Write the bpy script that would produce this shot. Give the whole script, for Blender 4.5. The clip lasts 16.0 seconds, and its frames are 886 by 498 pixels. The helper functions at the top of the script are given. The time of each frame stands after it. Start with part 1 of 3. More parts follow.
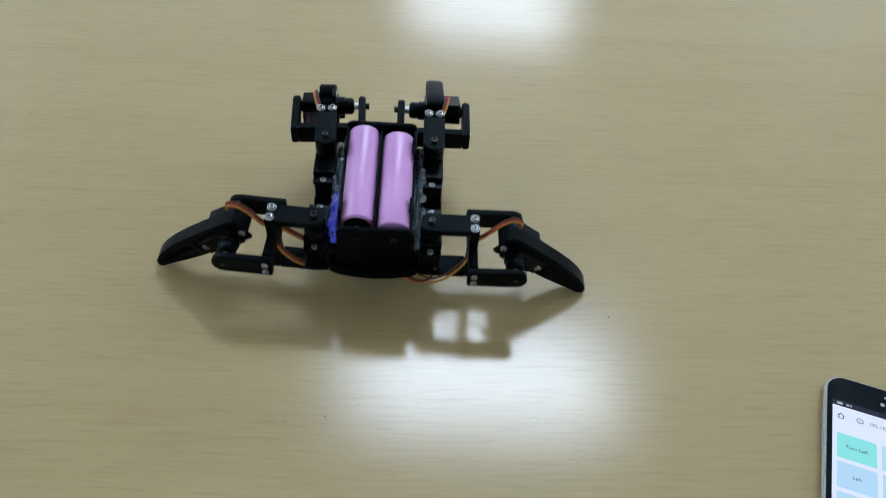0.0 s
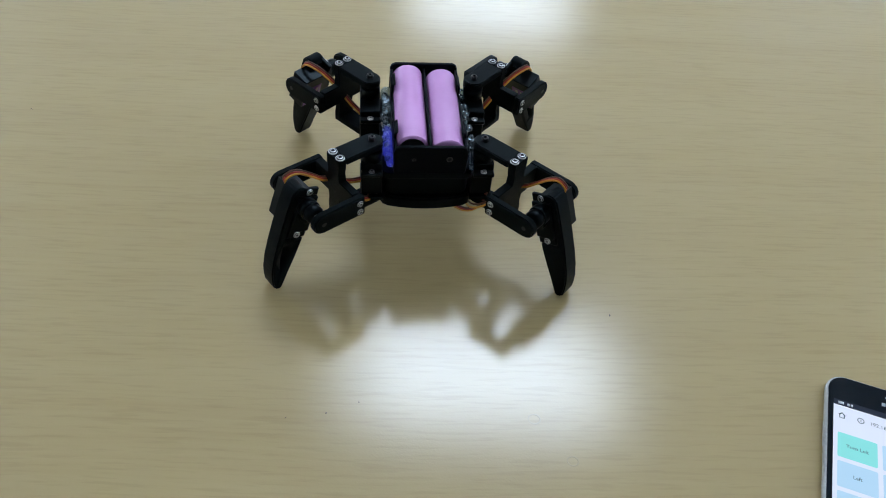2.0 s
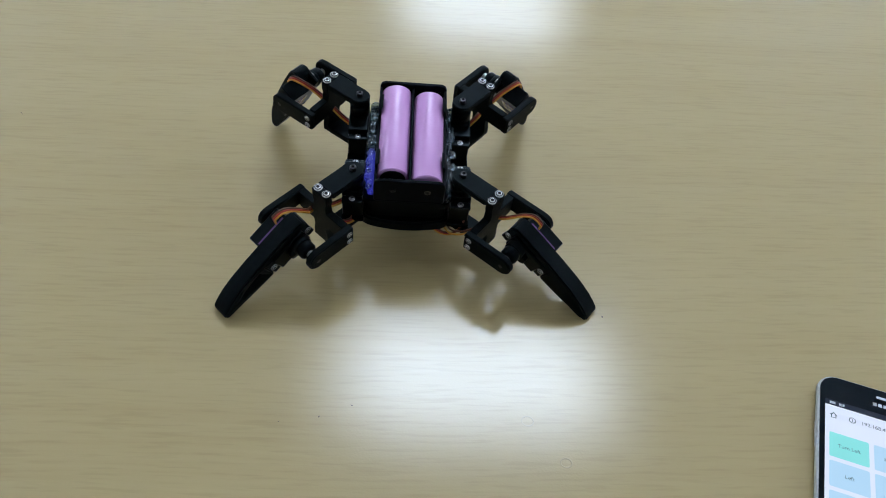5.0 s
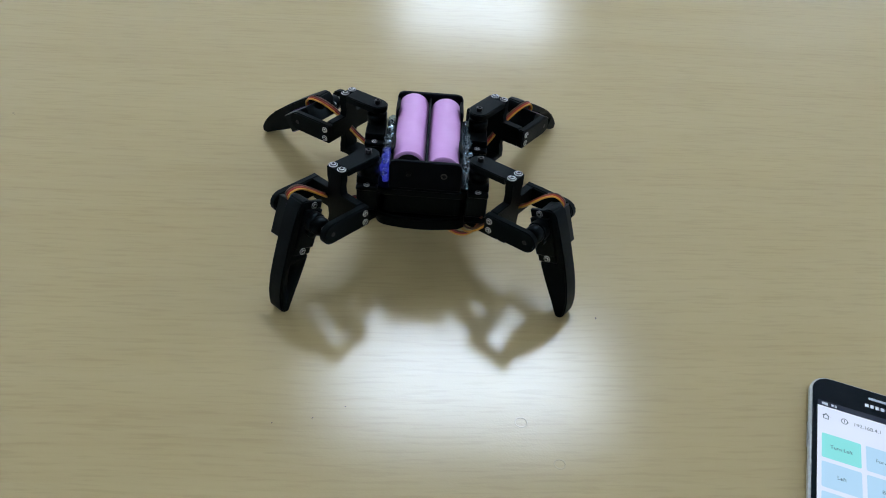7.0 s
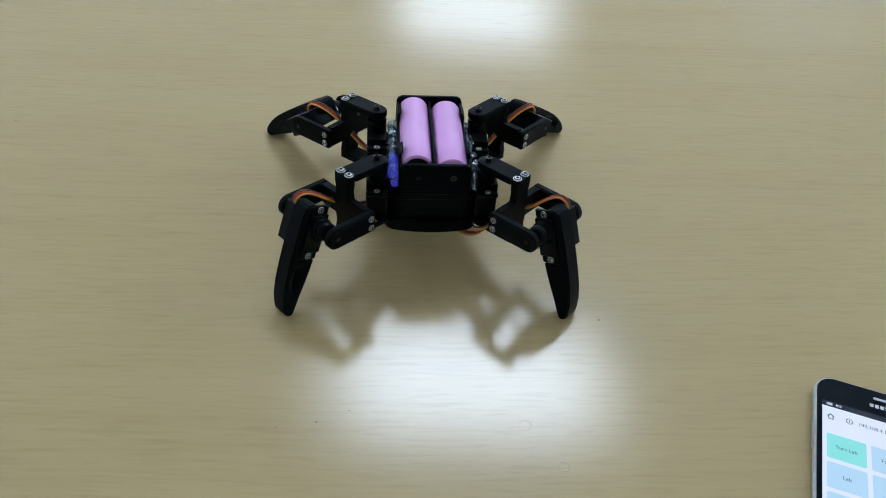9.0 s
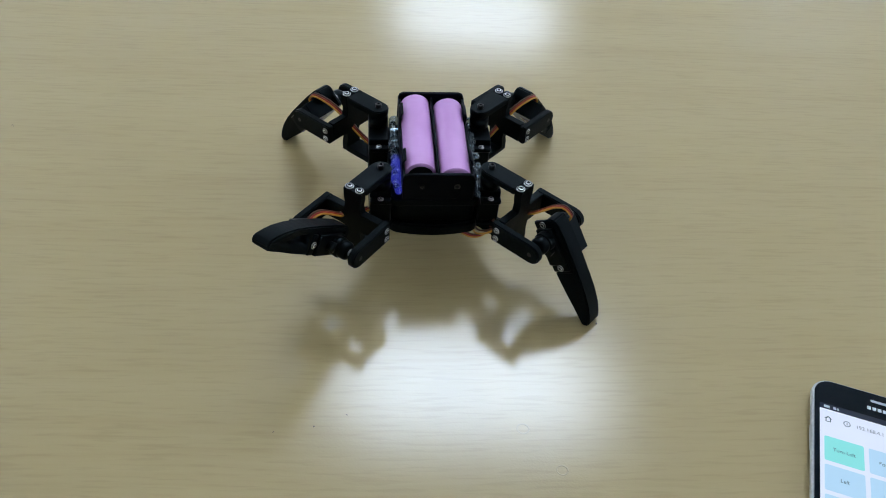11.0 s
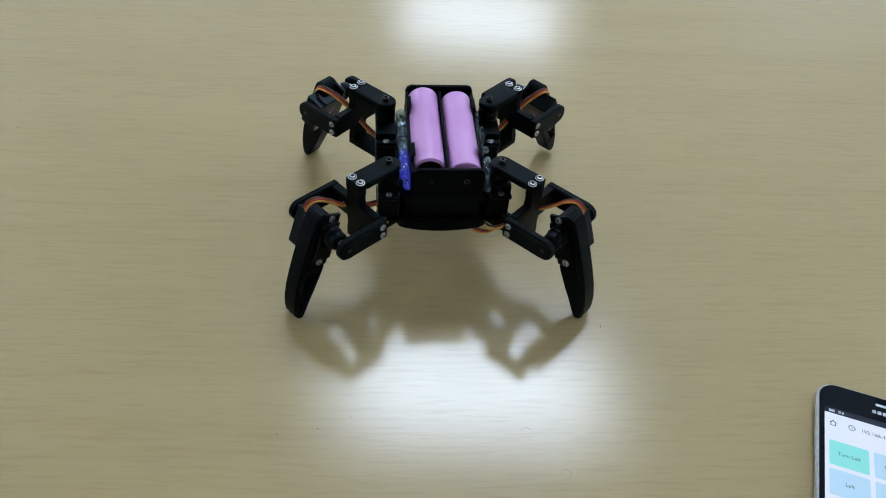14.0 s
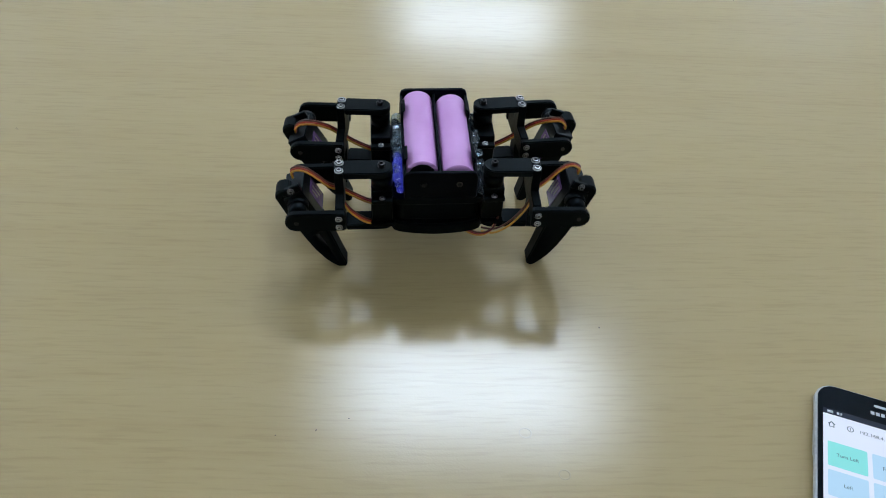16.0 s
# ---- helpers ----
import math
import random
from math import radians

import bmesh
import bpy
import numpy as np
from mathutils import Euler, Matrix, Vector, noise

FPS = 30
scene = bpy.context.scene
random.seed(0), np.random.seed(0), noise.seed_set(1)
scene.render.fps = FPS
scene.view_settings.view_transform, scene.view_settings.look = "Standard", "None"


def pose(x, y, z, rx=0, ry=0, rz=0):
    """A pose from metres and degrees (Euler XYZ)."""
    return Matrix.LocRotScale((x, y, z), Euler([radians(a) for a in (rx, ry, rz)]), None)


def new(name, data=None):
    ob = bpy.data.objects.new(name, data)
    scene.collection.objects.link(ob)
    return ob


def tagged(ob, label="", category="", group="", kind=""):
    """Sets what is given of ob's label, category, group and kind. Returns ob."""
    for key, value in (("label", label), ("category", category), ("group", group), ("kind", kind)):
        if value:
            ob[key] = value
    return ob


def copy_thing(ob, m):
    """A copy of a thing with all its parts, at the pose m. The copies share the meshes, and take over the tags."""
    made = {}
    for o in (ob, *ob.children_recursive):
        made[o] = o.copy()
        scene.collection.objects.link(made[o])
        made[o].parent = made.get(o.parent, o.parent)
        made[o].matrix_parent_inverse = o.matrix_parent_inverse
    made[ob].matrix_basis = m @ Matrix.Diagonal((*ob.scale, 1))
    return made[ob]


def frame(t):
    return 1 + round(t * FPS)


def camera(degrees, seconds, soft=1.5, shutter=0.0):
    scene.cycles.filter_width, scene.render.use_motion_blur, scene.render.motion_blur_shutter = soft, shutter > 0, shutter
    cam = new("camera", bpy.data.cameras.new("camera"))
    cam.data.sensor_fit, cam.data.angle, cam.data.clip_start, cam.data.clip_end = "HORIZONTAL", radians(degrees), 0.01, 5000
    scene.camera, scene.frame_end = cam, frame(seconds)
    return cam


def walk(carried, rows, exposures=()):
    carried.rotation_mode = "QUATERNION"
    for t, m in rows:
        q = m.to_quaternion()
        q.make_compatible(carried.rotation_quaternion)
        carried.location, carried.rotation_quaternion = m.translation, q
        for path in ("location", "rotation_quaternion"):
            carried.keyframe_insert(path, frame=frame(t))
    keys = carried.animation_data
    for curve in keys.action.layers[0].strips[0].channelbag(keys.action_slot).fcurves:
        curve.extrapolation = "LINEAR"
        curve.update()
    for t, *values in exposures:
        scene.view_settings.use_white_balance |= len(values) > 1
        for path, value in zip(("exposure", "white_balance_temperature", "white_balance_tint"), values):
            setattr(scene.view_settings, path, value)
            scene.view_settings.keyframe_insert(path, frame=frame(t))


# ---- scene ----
TZ = 0.75  # height of the table top over the floor


def cam_pose(yaw, pitch, roll):
    return pose(0, 0, TZ + 0.3571, 90 + pitch, 0, yaw) @ pose(0, 0, 0, 0, 0, -roll)


cam = camera(57.78, 16.0, soft=1.0, shutter=0.5)
walk(cam, [
    (0.0, cam_pose(0.72, -45.67, -4.98)),
    (0.5, cam_pose(0.61, -45.62, -4.95)),
    (1.0, cam_pose(0.88, -45.72, -4.92)),
    (1.5, cam_pose(0.99, -45.69, -4.83)),
    (2.0, cam_pose(0.86, -45.85, -5.15)),
    (2.5, cam_pose(1.14, -46.09, -4.92)),
    (3.0, cam_pose(0.85, -45.83, -5.18)),
    (3.5, cam_pose(0.29, -45.68, -5.15)),
    (6.0, cam_pose(0.17, -45.54, -5.47)),
    (6.5, cam_pose(0.31, -45.43, -5.41)),
    (7.0, cam_pose(-0.51, -45.49, -5.89)),
    (7.5, cam_pose(-0.91, -45.61, -6.07)),
    (8.0, cam_pose(-0.55, -45.32, -5.84)),
    (8.5, cam_pose(-0.20, -45.53, -5.52)),
    (9.0, cam_pose(-0.23, -45.29, -5.20)),
    (11.5, cam_pose(-0.48, -44.94, -5.23)),
    (12.0, cam_pose(-0.35, -44.76, -5.30)),
    (12.5, cam_pose(-0.62, -44.46, -5.29)),
    (13.0, cam_pose(-0.32, -44.58, -5.28)),
    (13.5, cam_pose(-0.25, -44.65, -5.10)),
    (14.0, cam_pose(-0.04, -44.84, -5.02)),
    (14.5, cam_pose(-0.24, -44.96, -5.09)),
    (15.0, cam_pose(-0.18, -44.83, -5.07)),
    (15.5, cam_pose(-0.27, -44.78, -5.12)),
    (16.0, cam_pose(-0.16, -44.75, -5.13)),
], exposures=[(0.0, 0.21, 6500, 10), (16.0, 0.21, 6500, 10)])

# ---- world and light ----
world = bpy.data.worlds.new("world")
scene.world = world
world.use_nodes = True
world.node_tree.nodes["Background"].inputs["Color"].default_value = (0.9, 0.95, 1.0, 1)
world.node_tree.nodes["Background"].inputs["Strength"].default_value = 0.02
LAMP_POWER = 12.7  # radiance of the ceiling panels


# ---- materials ----
def material(name, color, rough=0.5, metal=0.0, **extra):
    m = bpy.data.materials.new(name)
    m.use_nodes = True
    b = m.node_tree.nodes["Principled BSDF"]
    b.inputs["Base Color"].default_value = (*color, 1)
    b.inputs["Roughness"].default_value = rough
    b.inputs["Metallic"].default_value = metal
    for key, value in extra.items():
        b.inputs[key.replace("_", " ")].default_value = value
    return m


def node(m, kind, links=(), **values):
    n = m.node_tree.nodes.new(kind)
    for key, value in values.items():
        if key in n.inputs:
            n.inputs[key].default_value = value
        else:
            setattr(n, key, value)
    for socket, source in links:
        m.node_tree.links.new(source, n.inputs[socket])
    return n


def bsdf(m):
    return m.node_tree.nodes["Principled BSDF"]


def link(m, source, socket):
    m.node_tree.links.new(source, bsdf(m).inputs[socket])


def ramp(m, source, stops):
    n = node(m, "ShaderNodeValToRGB", [("Fac", source)])
    e = n.color_ramp.elements
    for i, (p, c) in enumerate(stops):
        s = e[i] if i < 2 else e.new(p)
        s.position, s.color = p, (*c, 1)
    return n.outputs["Color"]


def wood_laminate():
    m = material("table_laminate", (0.5, 0.4, 0.26), 0.3)
    co = node(m, "ShaderNodeTexCoord").outputs["Object"]
    turn = node(m, "ShaderNodeMapping", [("Vector", co)], Rotation=(0, 0, radians(-6.0))).outputs[0]
    # slow drift that bends the grain a little
    bend = node(m, "ShaderNodeTexNoise", [("Vector", turn)], Scale=2.6, Detail=1.0)
    warp = node(m, "ShaderNodeVectorMath", [(0, bend.outputs["Color"])], operation="MULTIPLY")
    warp.inputs[1].default_value = (0.0, 0.02, 0.0)
    moved = node(m, "ShaderNodeVectorMath", [(0, turn), (1, warp.outputs[0])], operation="ADD").outputs[0]
    fine = node(m, "ShaderNodeMapping", [("Vector", moved)], Scale=(9.0, 190.0, 1.0)).outputs[0]
    wide = node(m, "ShaderNodeMapping", [("Vector", moved)], Scale=(1.6, 26.0, 1.0)).outputs[0]
    pore = node(m, "ShaderNodeMapping", [("Vector", moved)], Scale=(42.0, 560.0, 1.0)).outputs[0]
    a = node(m, "ShaderNodeTexNoise", [("Vector", fine)], Scale=1.0, Detail=5.0, Roughness=0.65).outputs["Fac"]
    b = node(m, "ShaderNodeTexNoise", [("Vector", wide)], Scale=1.0, Detail=3.0, Roughness=0.55).outputs["Fac"]
    c = node(m, "ShaderNodeTexNoise", [("Vector", pore)], Scale=1.0, Detail=2.0).outputs["Fac"]
    ab = node(m, "ShaderNodeMix", [("A", a), ("B", b)], Factor=0.5).outputs["Result"]
    # soft, nearly regular growth bands
    comb = node(m, "ShaderNodeMapping", [("Vector", moved)], Scale=(0.16, 1.0, 1.0)).outputs[0]
    bands = node(m, "ShaderNodeTexWave", [("Vector", comb)], Scale=62.0, Distortion=5.0, Detail=3.0, bands_direction="Y").outputs["Fac"]
    ab = node(m, "ShaderNodeMix", [("A", ab), ("B", bands)], Factor=0.05).outputs["Result"]
    col = ramp(m, ab, [(0.20, WOOD_DARK), (0.50, WOOD_MID), (0.80, WOOD_LIGHT)])
    pores = ramp(m, c, [(0.33, (0.84, 0.82, 0.78)), (0.48, (1, 1, 1))])
    mul = node(m, "ShaderNodeMix", [("A", col), ("B", pores)], data_type="RGBA", blend_type="MULTIPLY")
    mul.inputs["Factor"].default_value = 0.42
    # the colour sockets of the mix node come after its float and vector ones
    tree = m.node_tree
    for l in list(tree.links):
        if l.to_node == mul:
            tree.links.remove(l)
    tree.links.new(col, mul.inputs[6])
    tree.links.new(pores, mul.inputs[7])
    link(m, mul.outputs[2], "Base Color")
    smear = node(m, "ShaderNodeTexNoise", [("Vector", co)], Scale=9.0, Detail=4.0).outputs["Fac"]
    rough = node(m, "ShaderNodeMapRange", [("Value", smear)], **{"To Min": 0.085, "To Max": 0.12}).outputs[0]
    link(m, rough, "Coat Roughness")
    bsdf(m).inputs["Coat Weight"].default_value = 1.0
    bsdf(m).inputs["Coat IOR"].default_value = 1.49
    bsdf(m).inputs["Specular IOR Level"].default_value = 0.25
    bsdf(m).inputs["Roughness"].default_value = 0.36
    grit = node(m, "ShaderNodeTexNoise", [("Vector", node(m, "ShaderNodeMapping", [("Vector", co)], Scale=(760.0, 1000.0, 1.0)).outputs[0])],
                Scale=1.0, Detail=2.0).outputs["Fac"]
    bump = node(m, "ShaderNodeBump", [("Height", grit)], Strength=0.13, Distance=0.0003)
    bump2 = node(m, "ShaderNodeBump", [("Height", c), ("Normal", bump.outputs[0])], Strength=0.03, Distance=0.0003)
    link(m, bump2.outputs[0], "Normal")
    link(m, bump2.outputs[0], "Coat Normal")
    return m


WOOD_DARK, WOOD_MID, WOOD_LIGHT = (0.480, 0.355, 0.155), (0.530, 0.408, 0.190), (0.560, 0.440, 0.214)


def printed_plastic():
    """Black printed plastic with fine layer lines and rubbed edges."""
    m = material("printed_plastic", (0.003, 0.004, 0.005), 0.48, Specular_IOR_Level=0.09, Specular_Tint=(0.65, 0.92, 1.0, 1))
    co = node(m, "ShaderNodeTexCoord").outputs["Object"]
    layers = node(m, "ShaderNodeTexWave", [("Vector", co)], Scale=700.0, Distortion=0.6, bands_direction="Z").outputs["Fac"]
    dust = node(m, "ShaderNodeTexNoise", [("Vector", co)], Scale=260.0, Detail=4.0).outputs["Fac"]
    link(m, ramp(m, dust, [(0.42, (0.0008, 0.0014, 0.0018)), (0.72, (0.0024, 0.0038, 0.0046))]), "Base Color")
    link(m, node(m, "ShaderNodeMapRange", [("Value", dust)], **{"To Min": 0.40, "To Max": 0.62}).outputs[0], "Roughness")
    link(m, node(m, "ShaderNodeBump", [("Height", layers)], Strength=0.12, Distance=0.0002).outputs[0], "Normal")
    return m


def cell_wrap():
    m = material("pink_cell_wrap", (0.60, 0.29, 0.60), 0.24)
    co = node(m, "ShaderNodeTexCoord").outputs["Object"]
    n = node(m, "ShaderNodeTexNoise", [("Vector", co)], Scale=60.0, Detail=3.0).outputs["Fac"]
    link(m, ramp(m, n, [(0.3, (0.78, 0.400, 0.80)), (0.7, (0.84, 0.450, 0.86))]), "Base Color")
    link(m, node(m, "ShaderNodeBump", [("Height", n)], Strength=0.05, Distance=0.0005).outputs[0], "Normal")
    return m


def speckled(name, low, high, rough, scale, metal=0.0, bump=0.0):
    m = material(name, high, rough, metal)
    co = node(m, "ShaderNodeTexCoord").outputs["Object"]
    n = node(m, "ShaderNodeTexNoise", [("Vector", co)], Scale=scale, Detail=4.0).outputs["Fac"]
    link(m, ramp(m, n, [(0.35, low), (0.7, high)]), "Base Color")
    if bump:
        link(m, node(m, "ShaderNodeBump", [("Height", n)], Strength=bump, Distance=0.001).outputs[0], "Normal")
    return m


LAMINATE = wood_laminate()
PLASTIC = printed_plastic()
PINK = cell_wrap()
HOLDER = speckled("holder_plastic", (0.0014, 0.0018, 0.0032), (0.0028, 0.0036, 0.0060), 0.42, 120)
bsdf(HOLDER).inputs["Specular IOR Level"].default_value = 0.06
bsdf(HOLDER).inputs["Specular Tint"].default_value = (0.65, 0.85, 1.0, 1)
SERVO = speckled("servo_case", (0.0014, 0.0020, 0.0024), (0.0030, 0.0040, 0.0046), 0.32, 90)
bsdf(SERVO).inputs["Specular IOR Level"].default_value = 0.12
bsdf(SERVO).inputs["Specular Tint"].default_value = (0.65, 0.9, 1.0, 1)
STEEL = speckled("screw_steel", (0.62, 0.63, 0.63), (0.80, 0.81, 0.81), 0.28, 500, 0.9)
DULL = speckled("dull_rivet_metal", (0.05, 0.05, 0.045), (0.11, 0.10, 0.09), 0.4, 500, 0.8)
BLACK_STEEL = material("black_bolt_steel", (0.015, 0.015, 0.016), 0.35, 0.4)
DARK = material("dark_socket", (0.004, 0.004, 0.004), 0.6)
GLUE = material("hot_glue", (0.34, 0.44, 0.50), 0.16, Transmission_Weight=0.96, IOR=1.46)
# glows by itself: the LED's blue light is put into the glue's colour
GLUE_BLUE_GLOW = material("hot_glue_blue_glow", (0.10, 0.13, 0.42), 0.12, Transmission_Weight=0.75, IOR=1.46, Emission_Color=(0.08, 0.09, 0.85, 1), Emission_Strength=0.10)
LED = material("blue_led", (0.05, 0.04, 0.3), 0.3, Emission_Color=(0.11, 0.13, 1.0, 1), Emission_Strength=0.20)
PURPLE = speckled("purple_servo_label", (0.11, 0.055, 0.17), (0.17, 0.085, 0.23), 0.2, 200)
PALE_INK = material("pale_label_ink", (0.15, 0.09, 0.13), 0.4)
ORANGE = speckled("orange_wire", (0.68, 0.30, 0.03), (0.80, 0.40, 0.05), 0.4, 90)
RED = speckled("red_wire", (0.42, 0.035, 0.02), (0.55, 0.05, 0.03), 0.4, 90)
BROWN = speckled("brown_wire", (0.10, 0.03, 0.015), (0.16, 0.05, 0.025), 0.4, 90)
ALU = speckled("phone_silver_rim", (0.50, 0.51, 0.50), (0.60, 0.61, 0.60), 0.45, 300, 0.6)
PHONE_BLACK = speckled("phone_front_glass", (0.002, 0.005, 0.009), (0.003, 0.007, 0.012), 0.08, 40)
bsdf(PHONE_BLACK).inputs["Specular IOR Level"].default_value = 0.22
WHITE_PAINT = speckled("white_wall_paint", (0.82, 0.82, 0.81), (0.88, 0.88, 0.87), 0.7, 6, bump=0.1)
FLOOR_TILE = speckled("floor_tile", (0.54, 0.53, 0.50), (0.64, 0.63, 0.60), 0.35, 4)
LEG_METAL = speckled("table_leg_paint", (0.10, 0.10, 0.11), (0.14, 0.14, 0.15), 0.4, 30, 0.3)
LAMP_WHITE = material("lamp_housing_enamel", (0.8, 0.8, 0.8), 0.4)


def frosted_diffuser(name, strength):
    """A frosted panel, its glow faded out at the edges to soften its reflection."""
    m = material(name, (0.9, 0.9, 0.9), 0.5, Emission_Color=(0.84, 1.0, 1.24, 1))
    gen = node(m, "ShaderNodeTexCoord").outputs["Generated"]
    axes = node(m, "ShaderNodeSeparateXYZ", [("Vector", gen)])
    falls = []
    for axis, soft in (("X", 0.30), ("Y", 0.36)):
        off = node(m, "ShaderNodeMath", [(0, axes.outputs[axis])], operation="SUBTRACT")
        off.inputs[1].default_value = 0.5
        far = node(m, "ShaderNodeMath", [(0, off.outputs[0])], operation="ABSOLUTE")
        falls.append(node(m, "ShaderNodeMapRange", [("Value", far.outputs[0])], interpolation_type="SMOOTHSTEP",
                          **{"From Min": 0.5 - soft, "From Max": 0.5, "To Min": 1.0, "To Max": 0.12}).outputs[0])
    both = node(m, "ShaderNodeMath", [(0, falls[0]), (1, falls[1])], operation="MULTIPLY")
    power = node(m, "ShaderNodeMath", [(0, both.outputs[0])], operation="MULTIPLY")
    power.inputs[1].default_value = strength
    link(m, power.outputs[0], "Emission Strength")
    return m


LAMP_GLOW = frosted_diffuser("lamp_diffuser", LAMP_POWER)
LAMP_DIM = frosted_diffuser("dimmed_lamp_diffuser", 0.66 * LAMP_POWER)
SPECK = speckled("crumb", (0.12, 0.09, 0.06), (0.24, 0.18, 0.11), 0.7, 900)
WATER = material("dried_ring", (0.50, 0.40, 0.21), 0.25)


def screen(name, color, strength):
    return material(name, tuple(0.2 * c for c in color), 0.08, Emission_Color=(*color, 1), Emission_Strength=strength)


SCREEN_WHITE = screen("screen_page", (0.72, 0.80, 0.98), 0.76)
SCREEN_CYAN = screen("screen_button_pressed", (0.25, 0.75, 0.75), 0.76)
SCREEN_BLUE = screen("screen_button", (0.44, 0.68, 0.90), 0.76)
SCREEN_BAR = screen("screen_status_bar", (0.02, 0.03, 0.06), 0.5)
SCREEN_INK = material("screen_ink", (0.10, 0.16, 0.22), 0.2)
PALE_MARK = material("pale_print", (0.6, 0.62, 0.66), 0.3)


# ---- mesh helpers ----
def finish(bm, bevel=0.0, segments=1):
    bmesh.ops.remove_doubles(bm, verts=bm.verts, dist=1e-7)
    if bevel:
        edges = [e for e in bm.edges if len(e.link_faces) == 2 and e.calc_face_angle(0) > 0.6]
        bmesh.ops.bevel(bm, geom=edges, offset=bevel, segments=segments, affect="EDGES", clamp_overlap=True)
    bmesh.ops.recalc_face_normals(bm, faces=bm.faces)
    return bm


def smooth(bm, limit=0.7):
    for f in bm.faces:
        f.smooth = True
    for e in bm.edges:
        if len(e.link_faces) == 2 and e.calc_face_angle(0) > limit:
            e.smooth = False
    return bm


def prism(points, low, high, axes="xyz", bm=None):
    """A solid with the outline points in the plane of the first two axes, from low to high on the third."""
    bm = bm or bmesh.new()
    order = ["xyz".index(a) for a in axes]

    def vert(p, h):
        v = [0.0, 0.0, 0.0]
        v[order[0]], v[order[1]], v[order[2]] = p[0], p[1], h
        return bm.verts.new(v)
    a, b = [vert(p, low) for p in points], [vert(p, high) for p in points]
    bm.faces.new(a[::-1])
    bm.faces.new(b)
    for i in range(len(points)):
        j = (i + 1) % len(points)
        bm.faces.new((a[i], a[j], b[j], b[i]))
    return bm


def box(x0, x1, y0, y1, z0, z1, bm=None):
    return prism([(x0, y0), (x1, y0), (x1, y1), (x0, y1)], z0, z1, bm=bm)


def rounded(x0, x1, y0, y1, r, n=5):
    pts = []
    for cx, cy, a0 in ((x1 - r, y0 + r, -90), (x1 - r, y1 - r, 0), (x0 + r, y1 - r, 90), (x0 + r, y0 + r, 180)):
        for k in range(n + 1):
            a = radians(a0 + 90 * k / n)
            pts.append((cx + r * math.cos(a), cy + r * math.sin(a)))
    return pts


def disc(cx, cy, r, n=16, a0=0.0):
    return [(cx + r * math.cos(a0 + 2 * math.pi * k / n), cy + r * math.sin(a0 + 2 * math.pi * k / n)) for k in range(n)]


def turned(profile, n=20, axis="z", bm=None):
    """A turned solid: profile of (radius, height) from bottom to top."""
    bm = bm or bmesh.new()
    rings = []
    for r, h in profile:
        ring = []
        for k in range(n):
            a = 2 * math.pi * k / n
            c, s = r * math.cos(a), r * math.sin(a)
            ring.append(bm.verts.new({"z": (c, s, h), "y": (c, h, s), "x": (h, c, s)}[axis]))
        rings.append(ring)
    for p, q in zip(rings, rings[1:]):
        for k in range(n):
            bm.faces.new((p[k], p[(k + 1) % n], q[(k + 1) % n], q[k]))
    bm.faces.new(rings[0][::-1])
    bm.faces.new(rings[-1])
    return bm


def tube(path, radius, n=7, steps=8, bm=None):
    """A round strand along a smooth line through the points of path."""
    bm = bm or bmesh.new()
    p = [Vector(v) for v in path]
    p = [p[0] * 2 - p[1]] + p + [p[-1] * 2 - p[-2]]
    line = []
    for i in range(1, len(p) - 2):
        for k in range(steps):
            t = k / steps
            line.append(0.5 * (2 * p[i] + (p[i + 1] - p[i - 1]) * t + (2 * p[i - 1] - 5 * p[i] + 4 * p[i + 1] - p[i + 2]) * t * t
                               + (3 * p[i] - p[i - 1] - 3 * p[i + 1] + p[i + 2]) * t ** 3))
    line.append(p[-2])
    side, rings = Vector((0.31, 0.22, 0.93)), []
    for i, c in enumerate(line):
        d = (line[min(i + 1, len(line) - 1)] - line[max(i - 1, 0)]).normalized()
        side = (side - d * side.dot(d)).normalized()
        up = d.cross(side)
        r = radius(i / (len(line) - 1)) if callable(radius) else radius
        rings.append([bm.verts.new(c + r * (side * math.cos(2 * math.pi * k / n) + up * math.sin(2 * math.pi * k / n))) for k in range(n)])
    for a, b in zip(rings, rings[1:]):
        for k in range(n):
            bm.faces.new((a[k], a[(k + 1) % n], b[(k + 1) % n], b[k]))
    bm.faces.new(rings[0][::-1])
    bm.faces.new(rings[-1])
    return bm


def mesh_of(name, bm, mat):
    data = bpy.data.meshes.new(name)
    smooth(bm)
    bm.to_mesh(data)
    bm.free()
    data.materials.append(mat)
    return data


def part(name, bm, mat, parent, label="", at=None):
    """Links a bmesh, or a mesh already made, as one mesh object under a thing or a part."""
    data = bm if isinstance(bm, bpy.types.Mesh) else mesh_of(name, bm, mat)
    ob = new(name, data)
    ob.parent = parent
    if at is not None:
        ob.matrix_basis = at
    return tagged(ob, label)


def thing(name, at, label, category, group="", kind=""):
    ob = new(name)
    ob.matrix_basis = at
    ob.empty_display_size = 0.02
    return tagged(ob, label, category, group, kind)


def flip(bm, s):
    """Mirrors a shape in y for the legs of the other side."""
    if s < 0:
        for v in bm.verts:
            v.co.y = -v.co.y
        bmesh.ops.recalc_face_normals(bm, faces=bm.faces)
    return bm


# ---- the room ----
def slab(name, x0, x1, y0, y1, z0, z1, mat, label):
    ob = new(name, mesh_of(name, finish(box(x0, x1, y0, y1, z0, z1)), mat))
    return tagged(ob, label, name.split("_")[0], kind="structure")


